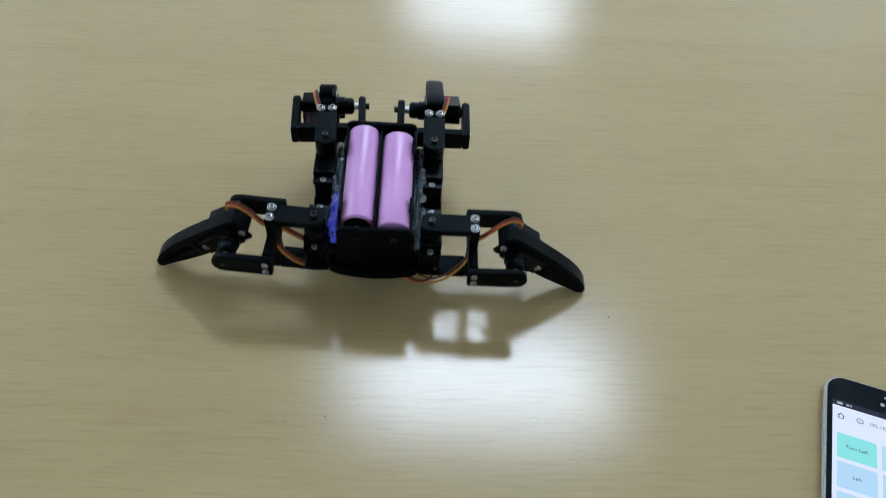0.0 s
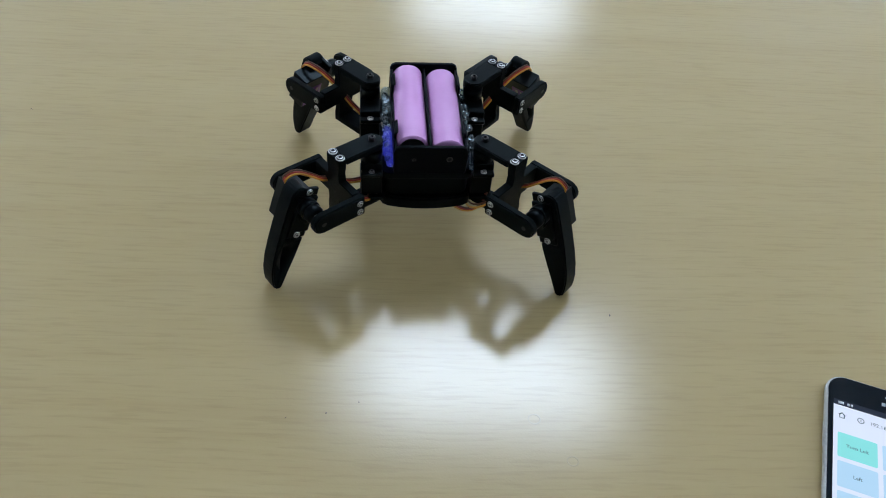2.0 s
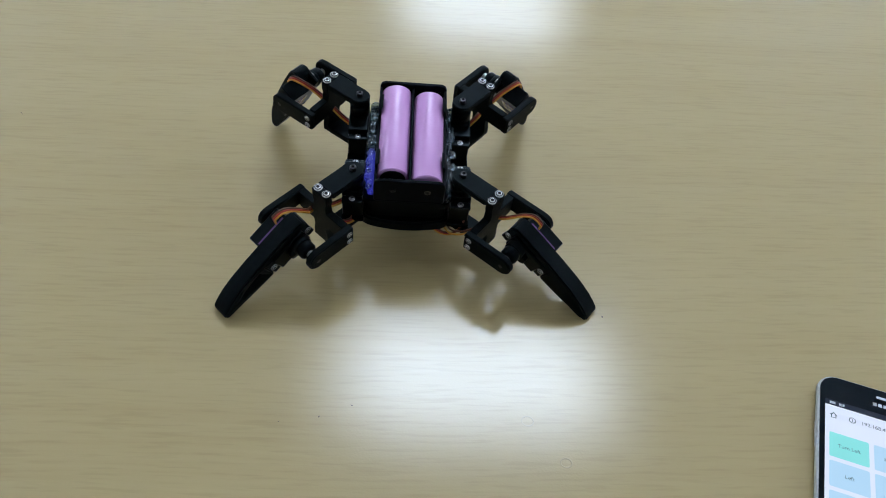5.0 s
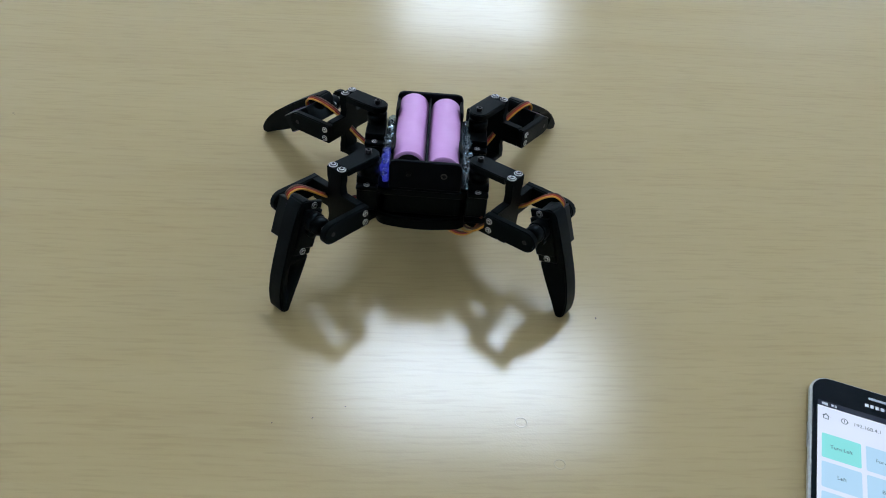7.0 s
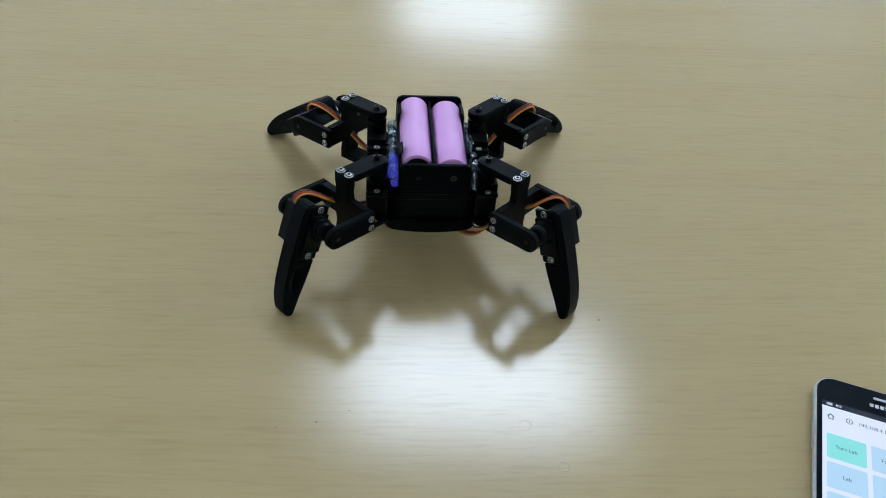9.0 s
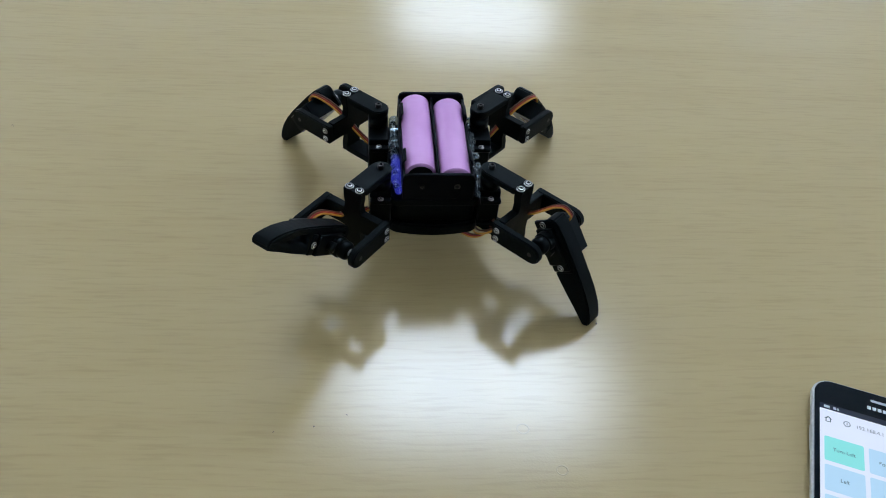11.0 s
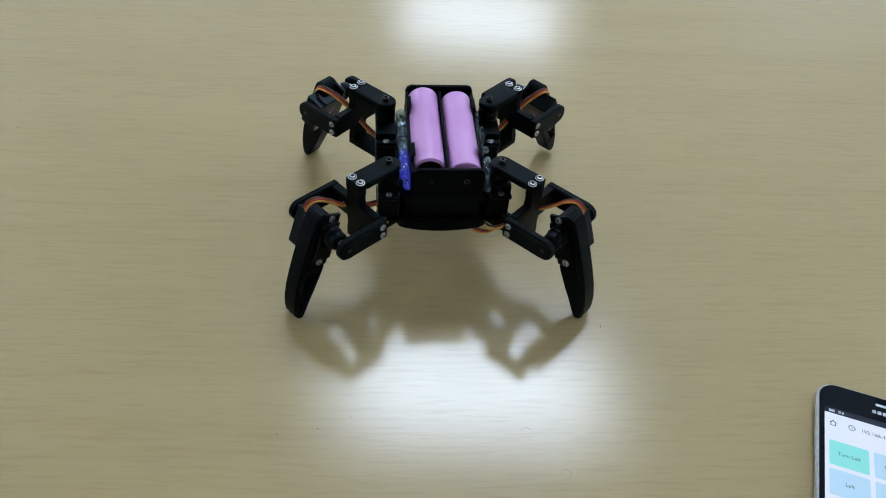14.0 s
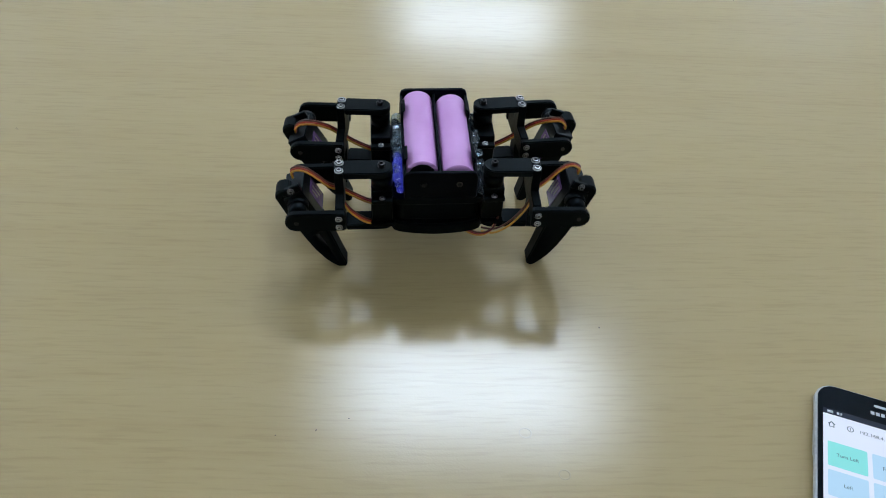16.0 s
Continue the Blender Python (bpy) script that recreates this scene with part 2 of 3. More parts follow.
# unseen room; floor and walls kept pale to throw lamp light back up
RX0, RX1, RY0, RY1, CEIL = -5.2, 5.5, -3.2, 7.0, 2.75
slab("floor", RX0 - 0.2, RX1 + 0.2, RY0 - 0.2, RY1 + 0.2, -0.1, 0.0, FLOOR_TILE, "grey tiled office floor under the table")
slab("ceiling", RX0 - 0.2, RX1 + 0.2, RY0 - 0.2, RY1 + 0.2, CEIL + 0.0, CEIL + 0.1, WHITE_PAINT, "plain white office ceiling with light panels")
slab("wall_west", RX0 - 0.2, RX0, RY0, RY1, 0, CEIL, WHITE_PAINT, "plain off-white painted office wall")
slab("wall_east", RX1, RX1 + 0.2, RY0, RY1, 0, CEIL, WHITE_PAINT, "plain off-white painted office wall")
slab("wall_south", RX0 - 0.2, RX1 + 0.2, RY0 - 0.2, RY0, 0, CEIL, WHITE_PAINT, "plain off-white painted office wall")
slab("wall_north", RX0 - 0.2, RX1 + 0.2, RY1, RY1 + 0.2, 0, CEIL, WHITE_PAINT, "plain off-white painted office wall")


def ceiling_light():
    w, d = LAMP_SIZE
    lamp = thing("ceiling_light", pose(0, 0, CEIL), "lit white ceiling light panel with a frosted diffuser, most copies added as unseen fill", "ceiling light", "ceiling lights")
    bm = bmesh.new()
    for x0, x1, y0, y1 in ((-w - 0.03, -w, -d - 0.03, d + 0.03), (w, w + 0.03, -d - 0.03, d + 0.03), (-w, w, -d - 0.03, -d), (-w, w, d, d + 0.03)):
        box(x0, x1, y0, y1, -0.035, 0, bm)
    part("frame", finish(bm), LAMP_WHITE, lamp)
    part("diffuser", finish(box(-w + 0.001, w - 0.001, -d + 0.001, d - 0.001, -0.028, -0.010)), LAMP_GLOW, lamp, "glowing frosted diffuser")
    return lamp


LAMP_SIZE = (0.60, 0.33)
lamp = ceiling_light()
# first and (0.09, 4.24) mirror in the table; the rest are unseen added fill
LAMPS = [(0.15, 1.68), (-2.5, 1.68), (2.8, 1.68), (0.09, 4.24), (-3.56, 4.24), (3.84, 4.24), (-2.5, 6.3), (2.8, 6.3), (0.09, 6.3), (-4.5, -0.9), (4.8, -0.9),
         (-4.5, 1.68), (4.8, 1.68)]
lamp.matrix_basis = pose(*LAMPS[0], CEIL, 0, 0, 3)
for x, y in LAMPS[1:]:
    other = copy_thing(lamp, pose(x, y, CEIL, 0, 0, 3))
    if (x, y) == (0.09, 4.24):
        # this panel's glow is turned down so its table reflection is less hot
        tagged(other, "lit ceiling light panel, dimmed to hold down its reflection in the table")
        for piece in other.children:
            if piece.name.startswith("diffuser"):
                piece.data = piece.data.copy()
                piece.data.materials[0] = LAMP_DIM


# ---- the table ----
def table():
    t = thing("table", pose(0, 0.45, 0), "pale beech laminate office table with a glossy top", "table")
    part("tabletop", finish(prism(rounded(-0.9, 0.9, -0.6, 0.6, 0.03), TZ - 0.025, TZ), 0.002, 2), LAMINATE, t, "pale beech laminate table top")
    leg = mesh_of("leg", finish(box(-0.03, 0.03, -0.03, 0.03, 0, TZ - 0.025), 0.003), LEG_METAL)
    for x in (-0.82, 0.82):
        for y in (-0.52, 0.52):
            part("leg", leg, LEG_METAL, t, at=pose(x, y, 0))
    rail = mesh_of("rail", finish(box(-0.79, 0.79, -0.015, 0.015, TZ - 0.085, TZ - 0.026), 0.002), LEG_METAL)
    for y in (-0.52, 0.52):
        part("rail", rail, LEG_METAL, t, at=pose(0, y, 0))


table()


# ---- the robot: sizes in metres, its own space has z = 0 at the top of the hip arms ----
HIP_X, HIP_Y = 0.0317, 0.0299
KNEE_R, KNEE_Z, ARM_Y = 0.0472, -0.0211, 0.0227
HX = 0.0011  # the battery holder sits a little off the middle
MM = 0.001


def mm(*v):
    return [x * MM for x in v]


def mbox(x0, x1, y0, y1, z0, z1, bm=None):
    return box(*mm(x0, x1, y0, y1, z0, z1), bm=bm)


def msteps(points):
    return [(x * MM, y * MM) for x, y in points]


def screw_mesh():
    """Button-head screw on a washer, head up, its seat at z = 0; six-sided recess."""
    bm = turned(msteps([(2.35, 0), (2.35, 0.45), (2.15, 0.6), (2.0, 0.55), (1.9, 0.3), (1.5, 0.3), (1.5, 0.7), (1.35, 1.0), (0.95, 1.05), (0.85, 0.5)]), 16)
    finish(bm)
    data = mesh_of("screw", bm, STEEL)
    data.materials.append(DARK)
    # recess and groove faces are coloured dark, as the shade in them
    for f in data.polygons:
        r = math.hypot(f.center.x, f.center.y)
        if r < 0.93 * MM and f.center.z > 0.3 * MM or 1.44 * MM < r < 1.92 * MM and f.center.z < 0.6 * MM:
            f.material_index = 1
    return data


def bolt_mesh():
    bm = turned([(1.9 * MM, 0), (1.95 * MM, 2.0 * MM), (1.6 * MM, 2.4 * MM), (1.0 * MM, 2.4 * MM), (0.9 * MM, 1.2 * MM)], 16)
    return mesh_of("pivot_bolt", finish(bm), BLACK_STEEL)


SCREW, BOLT = screw_mesh(), bolt_mesh()
MESHES = {}


def shared(name, s, make, mat):
    """One mesh a side for the parts of the legs."""
    if (name, s) not in MESHES:
        MESHES[name, s] = mesh_of(name, flip(make(), s), mat)
    return MESHES[name, s]


def arm_outline(x0, x1, r, n=8):
    """A bar with one round end at x0 and a square one at x1."""
    pts = [(x1, -r), (x1, r)]
    for k in range(n + 1):
        a = radians(90 + 180 * k / n)
        pts.append((x0 + r * math.cos(a), r * math.sin(a)))
    return msteps(pts)


def web_shape():
    """Cross-shaped plate that joins the hip arms above and below with the knee arms at both sides."""
    pts = [(-6, 0), (6, 0), (6, -6), (5.2, -10), (5.8, -14.6), (18.2, -14.6), (18.2, -27.6), (5.8, -27.6), (5.2, -32), (6, -36), (6, -42.2),
           (-6, -42.2), (-6, -36), (-5.2, -32), (-5.8, -27.6), (-18.2, -27.6), (-18.2, -14.6), (-5.8, -14.6), (-5.2, -10), (-6, -6)]
    return finish(prism(msteps(pts), 21.2 * MM, 26.0 * MM, "yzx"), 0.0004)


def hip_arm_shape(z0, z1):
    return lambda: finish(prism(arm_outline(0, 21.1, 6.3), z0 * MM, z1 * MM), 0.0006, 2)


def arm_cap_shape(z0, z1):
    return lambda: finish(mbox(21.2, 26.6, -6.3, 6.3, z0, z1), 0.0006, 2)


def knee_arm_shape(y0, y1):
    def make():
        pts = [(20.6, -27.4), (20.6, -14.8)]
        for k in range(9):
            a = radians(90 - 180 * k / 8)
            pts.append((47.2 + 6.3 * math.cos(a), -21.1 + 6.3 * math.sin(a)))
        return finish(prism(msteps(pts), y0 * MM, y1 * MM, "xzy"), 0.0007, 2)
    return make


def claw_shape():
    """Curved printed foot with its spine along the servo; an open slot lies between spine and inner edge."""
    outer = [(-6.6, 0.5), (-9.0, 0.5), (-11.2, 3), (-11.6, 6), (-10.6, 8.8), (-7.5, 10.4), (4, 10.9), (16, 10.9), (28, 10.6), (38, 9.9), (47, 8.3), (53, 6.2), (56.8, 4.3), (58.3, 2.8)]
    inner = [(58.6, 0.4), (57.4, -1.3), (52, -2.0), (46, -2.6), (38, -3.8), (30, -4.7), (22.2, -5.4), (22.2, 6.3), (8, 6.3), (-6.6, 6.3)]
    pts = outer + inner
    bm = prism(msteps(pts), -6.2 * MM, 4.6 * MM, "xzy")
    prism(msteps([(17.1, -5.6), (22.1, -5.4), (22.1, 6.2), (17.1, 6.2)]), -6.1 * MM, 1.9 * MM, "xzy", bm)
    return finish(bm, 0.0008, 2)


def slot_shape():
    return finish(prism(msteps([(26.5, 6.9), (35, 6.3), (42, 4.8), (46, 3.2), (41, 1.8), (34, 1.4), (26.5, 1.5)]), -7.2 * MM, 7.8 * MM, "xzy"))


def servo_shape():
    """Small servo lying with its shaft along y: case, ears and gear housing in one moulding."""
    bm = mbox(-6.2, 17.0, -16.8, 5.8, -6.1, 6.1)
    mbox(-11, -6.2, 2.0, 4.4, -6.0, 6.0, bm)
    mbox(17.0, 21.8, 2.0, 4.4, -6.0, 6.0, bm)
    finish(bm, 0.0005)
    turned(msteps([(5.9, 5.8), (5.9, 9.6), (5.4, 10.0)]), 20, "y", bm)
    turned(msteps([(2.8, 5.8), (2.8, 9.4)]), 14, "y", bm)
    for v in bm.verts[-28:]:
        v.co.x += 6.2 * MM
    return bm


def cased_servo_shape():
    """The hip servo upright: shaft along z, long side along y."""
    bm = mbox(-6.1, 6.1, -6.2, 17.0, -35.0, -12.4)
    mbox(-6.0, 6.0, -11.0, -6.2, -18.6, -16.0, bm)
    mbox(-6.0, 6.0, 17.0, 21.8, -18.6, -16.0, bm)
    finish(bm, 0.0005)
    turned(msteps([(6.1, -12.4), (6.1, -6.6), (5.6, -6.0)]), 20, "z", bm)
    turned(msteps([(3.4, -6.0), (3.4, -4.3)]), 14, "z", bm)
    return bm


def horn_shape():
    return finish(turned(msteps([(5.0, 10.0), (5.3, 10.6), (5.3, 14.0), (4.4, 15.2), (3.6, 15.5)]), 18, "y"))


CABLE = ((-1.15, ORANGE, "orange_wire"), (0.0, RED, "red_wire"), (1.15, BROWN, "brown_wire"))


def strand_shape(path, off):
    """One strand of a flat ribbon that lies aslant."""
    return lambda: tube([mm(x, y - 0.8 * off, z + 0.6 * off) for x, y, z in path], 0.62 * MM)


def hip_link(robot, s, back):
    """Bracket that turns on the hip servo; y = s * side, the side with s = 1 at +y."""
    link_ob = part("hip_bracket", shared("hip_bracket", s, web_shape, PLASTIC), PLASTIC, robot, "black printed hip bracket")
    part("hip_arm", shared("upper_arm", s, hip_arm_shape(-4.2, 0), PLASTIC), PLASTIC, link_ob)
    part("hip_arm", shared("lower_arm", s, hip_arm_shape(-42.2, -38.0), PLASTIC), PLASTIC, link_ob)
    part("knee_arm", shared("near_arm", s, knee_arm_shape(18.3, 22.7), PLASTIC), PLASTIC, link_ob)
    part("knee_arm", shared("far_arm", s, knee_arm_shape(-22.7, -18.3), PLASTIC), PLASTIC, link_ob)
    part("pivot_bolt", BOLT, BLACK_STEEL, link_ob, "black socket-head pivot bolt", pose(0, 0, 0))
    for y in (-3.4, 3.4):
        part("screw", SCREW, STEEL, link_ob, "bright steel screw with washer", pose(23.4 * MM, y * MM, 0) @ Matrix.Scale(1.06, 4))
    for side in (-1, 1):
        for z in (-18.4, -24.2):
            part("screw", SCREW, STEEL, link_ob, "bright steel screw", pose(24.0 * MM, s * side * 22.7 * MM, z * MM, -90 * s * side, 0, 0) @ Matrix.Scale(0.8, 4))
        # on the back legs the pivot's nut stands out of the arm on the shaft's side
        wide, out = (2.0, 25.0) if back and side < 0 else (1.3, 22.95)
        part("pivot_pin", shared("pivot_pin_%d_%d" % (side, back), s, lambda: finish(turned(msteps([(wide, side * 22.6), (wide, side * out)]), 12, "y")), BLACK_STEEL),
             BLACK_STEEL, link_ob, at=pose(KNEE_R, 0, KNEE_Z))
    path = [(50.5, -9.5, -13.5), (51, -9.2, -9.5), (47, -8.8, -7.6), (42, -8, -8.6), (36, -6.5, -12.5), (30, -5.0, -17), (24, -8.2, -22), (17, -8.5, -27),
            (9, -7.5, -31), (2, -7.2, -33)]
    if back:
        path = [(50, 8, -18), (51.5, 8.5, -13.5), (48, 8.5, -9.5), (42, 7.5, -9.5), (36, 5.5, -12), (30, 3.5, -16), (24, 1, -22.5), (17, -1, -29),
                (9, -4, -35.5), (4, -5, -38)]
    elif s < 0:
        path = path[:2] + [(46, -8.8, -6.8), (40, -8, -9.5), (34, -6.5, -15), (29, -5.5, -19.5), (24, -6, -23)]
    # one cable is pressed flatter than the others
    cable = CABLE if back or s > 0 else ((-0.8, ORANGE, "orange_wire"), (0.0, RED, "red_wire"), (1.0, BROWN, "brown_wire"))
    for k, (off, mat, name) in enumerate(cable):
        part(name, shared("hip_%s_%d_%d" % (name, back, k), s, strand_shape(path, off), mat), mat, link_ob, "servo cable strand")
    if not back:
        # a second cable runs low along the bracket to the body
        low = [(22, 4, -22), (18, 5, -28), (12, 6, -33), (7, 6, -35.5), (4, 4, -36.5)] if s > 0 else \
            [(24, 3, -19.5), (19, 7.5, -26), (12, 9.5, -34.5), (6, 9.5, -40), (1, 8.5, -43), (-5, 5, -45)]
        for k, (off, mat, name) in enumerate(CABLE if s > 0 else CABLE[::2]):
            part(name, shared("low_%s_%d" % (name, k), s, strand_shape(low, off), mat), mat, link_ob, "servo cable strand")
    return link_ob


def lower_leg(robot, s):
    """Knee servo in its claw-shaped foot; x runs from the knee shaft to the tip, z to the outer side."""
    leg = new("lower_leg", claw_mesh(s))
    leg.parent = robot
    tagged(leg, "black printed claw-shaped lower leg")
    part("servo", shared("knee_servo", s, servo_shape, SERVO), SERVO, leg, "small black servo motor")
    part("servo_label", shared("label_out", s, lambda: finish(mbox(-4.5, 15.5, -9.6, -6.4, 6.1, 6.35)), PURPLE), PURPLE, leg, "purple servo sticker")
    part("servo_label", shared("label_in", s, lambda: finish(mbox(1.0, 15.8, -15.8, -2.5, -6.35, -6.1)), PURPLE), PURPLE, leg, "purple servo sticker")
    for k in range(3):
        part("label_print", shared("label_bar_%d" % k, s, lambda k=k: finish(mbox(3.0, 13.5 - 2 * k, -14.2 + 3.6 * k, -12.6 + 3.6 * k, -6.55, -6.36)), PALE_INK),
             PALE_INK, leg)
    part("servo_horn", shared("servo_horn", s, horn_shape, SERVO), SERVO, leg)
    part("servo_shaft", shared("servo_shaft", s, lambda: finish(turned(msteps([(2.2, 15.3), (2.2, 18.2)]), 14, "y")), STEEL), STEEL, leg, "bright steel servo shaft")
    part("pivot_boss", shared("pivot_boss", s, lambda: finish(turned(msteps([(3.2, -18.2), (3.6, -17.6), (3.6, -16.7)]), 16, "y")), PLASTIC), PLASTIC, leg)
    for x in (-8.6, 19.4):
        part("screw", SCREW, STEEL, leg, "bright steel screw", pose(x * MM, s * 4.4 * MM, 0, -90 * s, 0, 0) @ Matrix.Scale(0.85, 4))
    return leg


def claw_mesh(s):
    if ("claw", s) in MESHES:
        return MESHES["claw", s]
    solid = new("lower_leg", mesh_of("claw", flip(claw_shape(), s), PLASTIC))
    cutter = new("slot_cutter", mesh_of("slot", flip(slot_shape(), s), PLASTIC))
    mod = solid.modifiers.new("slot", "BOOLEAN")
    mod.object, mod.operation, mod.solver = cutter, "DIFFERENCE", "EXACT"
    data = bpy.data.meshes.new_from_object(solid.evaluated_get(bpy.context.evaluated_depsgraph_get()))
    bpy.data.objects.remove(solid)
    bpy.data.objects.remove(cutter)
    MESHES["claw", s] = data
    return data


def glue_shape(x, y0, y1, z, r, seed):
    rnd = random.Random(seed)
    pts, y = [], y0
    while y < y1:
        pts.append((x + rnd.uniform(-0.7, 0.7), y, z + rnd.uniform(-0.8, 0.8)))
        y += rnd.uniform(3.0, 5.5)
    pts.append((x, y1, z))
    bumps = [rnd.uniform(0.62, 1.38) for _ in range(24)]
    bm = tube([[c * MM for c in p] for p in pts], lambda t: r * MM * bumps[int(t * 22.9)] * (1 if 0.03 < t < 0.97 else 0.55), 9, 5)
    for _ in range(2):
        bmesh.ops.smooth_vert(bm, verts=bm.verts, factor=0.4, use_axis_x=True, use_axis_y=True, use_axis_z=True)
    return bm


def battery_holder(robot):
    """Open two-cell holder: floor, end walls with rounded corners, low side walls with clips, middle rib."""
    x0, x1, h = HX * 1000 - 20.6, HX * 1000 + 20.6, 1.9
    bm = prism([(x * MM, y * MM) for x, y in rounded(x0, x1, -38.4, 38.4, 2.5)], -18.4 * MM, -16.6 * MM)
    for y in (-38.4, 36.0):
        pts = [(x0, -16.6), (x1, -16.6), (x1, h - 3.6), (x1 - 1.0, h - 1.1), (x1 - 3.4, h), (x0 + 3.4, h), (x0 + 1.0, h - 1.1), (x0, h - 3.6)]
        prism(msteps(pts), y * MM, (y + 2.4) * MM, "xzy", bm)
    for x in (x0, x1 - 1.6):
        # the side wall is high at the ends and cut low in the middle
        pts = [(-36.0, -16.6), (36.0, -16.6), (36.0, -1.5), (20, -1.5), (17, -5.5), (-17, -5.5), (-20, -1.5), (-36.0, -1.5)]
        prism(msteps(pts), x * MM, (x + 1.6) * MM, "yzx", bm)
    mbox(HX * 1000 - 0.7, HX * 1000 + 0.7, -36.0, 36.0, -16.6, -0.5, bm)
    # its far end stands a little higher on the glue
    tilt = pose(0, -0.0384, 0) @ pose(0, 0, -0.0006, 3.6, 0, 0) @ pose(0, 0.0384, 0)
    holder = part("battery_holder", finish(bm, 0.0004), HOLDER, robot, "black plastic two-cell battery holder", tilt)
    for side in (-1, 1):
        for y in (-21, 21):
            bm = bmesh.new()
            edge = HX * 1000 + side * 20.6
            pts = [(edge, -4), (edge, 0.6), (edge - side * 1.0, 2.0), (edge - side * 2.4, 2.9), (edge - side * 2.7, 2.3), (edge - side * 1.7, 1.2), (edge - side * 1.5, -4)]
            prism(msteps(pts), (y - 5.5) * MM, (y + 5.5) * MM, "xzy", bm)
            part("clip", finish(bm, 0.0003), HOLDER, holder)
    for x, y0 in ((HX * 1000 - 10.0, -30.0), (HX * 1000 + 10.0, -33.6)):
        prof = [(7.6, 0.0), (8.4, 0.15), (9.15, 0.8), (9.2, 1.6), (9.2, 63.4), (9.15, 64.2), (8.4, 64.85), (6.5, 65.0)]
        part("battery_cell", finish(turned(msteps(prof), 40, "y")), PINK, holder, "pink wrapped cylindrical battery cell", pose(x * MM, y0 * MM, -6.4 * MM))
    # the flat end of the cell by the spring, and the contacts
    part("cell_end", finish(turned(msteps([(7.4, -0.25), (7.4, 0.1)]), 30, "y")), DARK, holder, at=pose((HX * 1000 - 10.0) * MM, -30.0 * MM, -6.4 * MM))
    spring = [(HX * 1000 - 10.0 + (3.6 - 0.24 * k * 0.5) * math.cos(k * 1.05), -35.9 + 0.23 * k, -6.4 + (3.6 - 0.12 * k) * math.sin(k * 1.05)) for k in range(25)]
    part("spring", tube([mm(*p) for p in spring], 0.35 * MM, 6, 3), STEEL, holder, "steel contact spring")
    for x, z in ((HX * 1000 + 10.5, -6.6), (HX * 1000 - 9.5, -6.6)):
        ring = turned(msteps([(1.8, 0.0), (1.8, -0.35), (1.55, -0.5), (1.25, -0.45), (1.15, 0.3)]), 18, "y")
        rivet = mesh_of("rivet", finish(ring), DULL if x > 5 else HOLDER)
        rivet.materials.append(DARK)
        # faces in the hole are coloured dark to stand for its shade
        for f in rivet.polygons:
            f.material_index = int(math.hypot(f.center.x, f.center.z) < 1.2 * MM)
        part("rivet", rivet, DULL, holder, "hollow contact rivet", pose(x * MM, -38.4 * MM, z * MM))
    return holder


def base_outline():
    """Straight sides, rounded corners and bowed ends."""
    half, bow, corner, pts = 28.0, 4.5, 6.0, []
    for k in range(21):
        x = half * (1 - k / 10)
        y = 38.2 - bow * (x / half) ** 2
        edge = abs(x) - (half - corner)
        if edge > 0:
            y -= corner - math.sqrt(max(corner * corner - edge * edge, 0))
        pts.append((x, y))
    return msteps(pts + [(-x, -y) for x, y in pts])


def glue_drop(x, y, z, r, seed):
    """A small uneven lump of glue."""
    rnd = random.Random(seed)
    bm = bmesh.new()
    bmesh.ops.create_icosphere(bm, subdivisions=2, radius=r * MM)
    wide, long = rnd.uniform(0.8, 1.3), rnd.uniform(0.9, 1.9)
    for v in bm.verts:
        k = 1 + rnd.uniform(-0.12, 0.12)
        v.co = Vector((v.co.x * wide * k, v.co.y * long * k, v.co.z * 0.7 * k)) + Vector(mm(x, y, z))
    bmesh.ops.smooth_vert(bm, verts=bm.verts, factor=0.4, use_axis_x=True, use_axis_y=True, use_axis_z=True)
    return bm


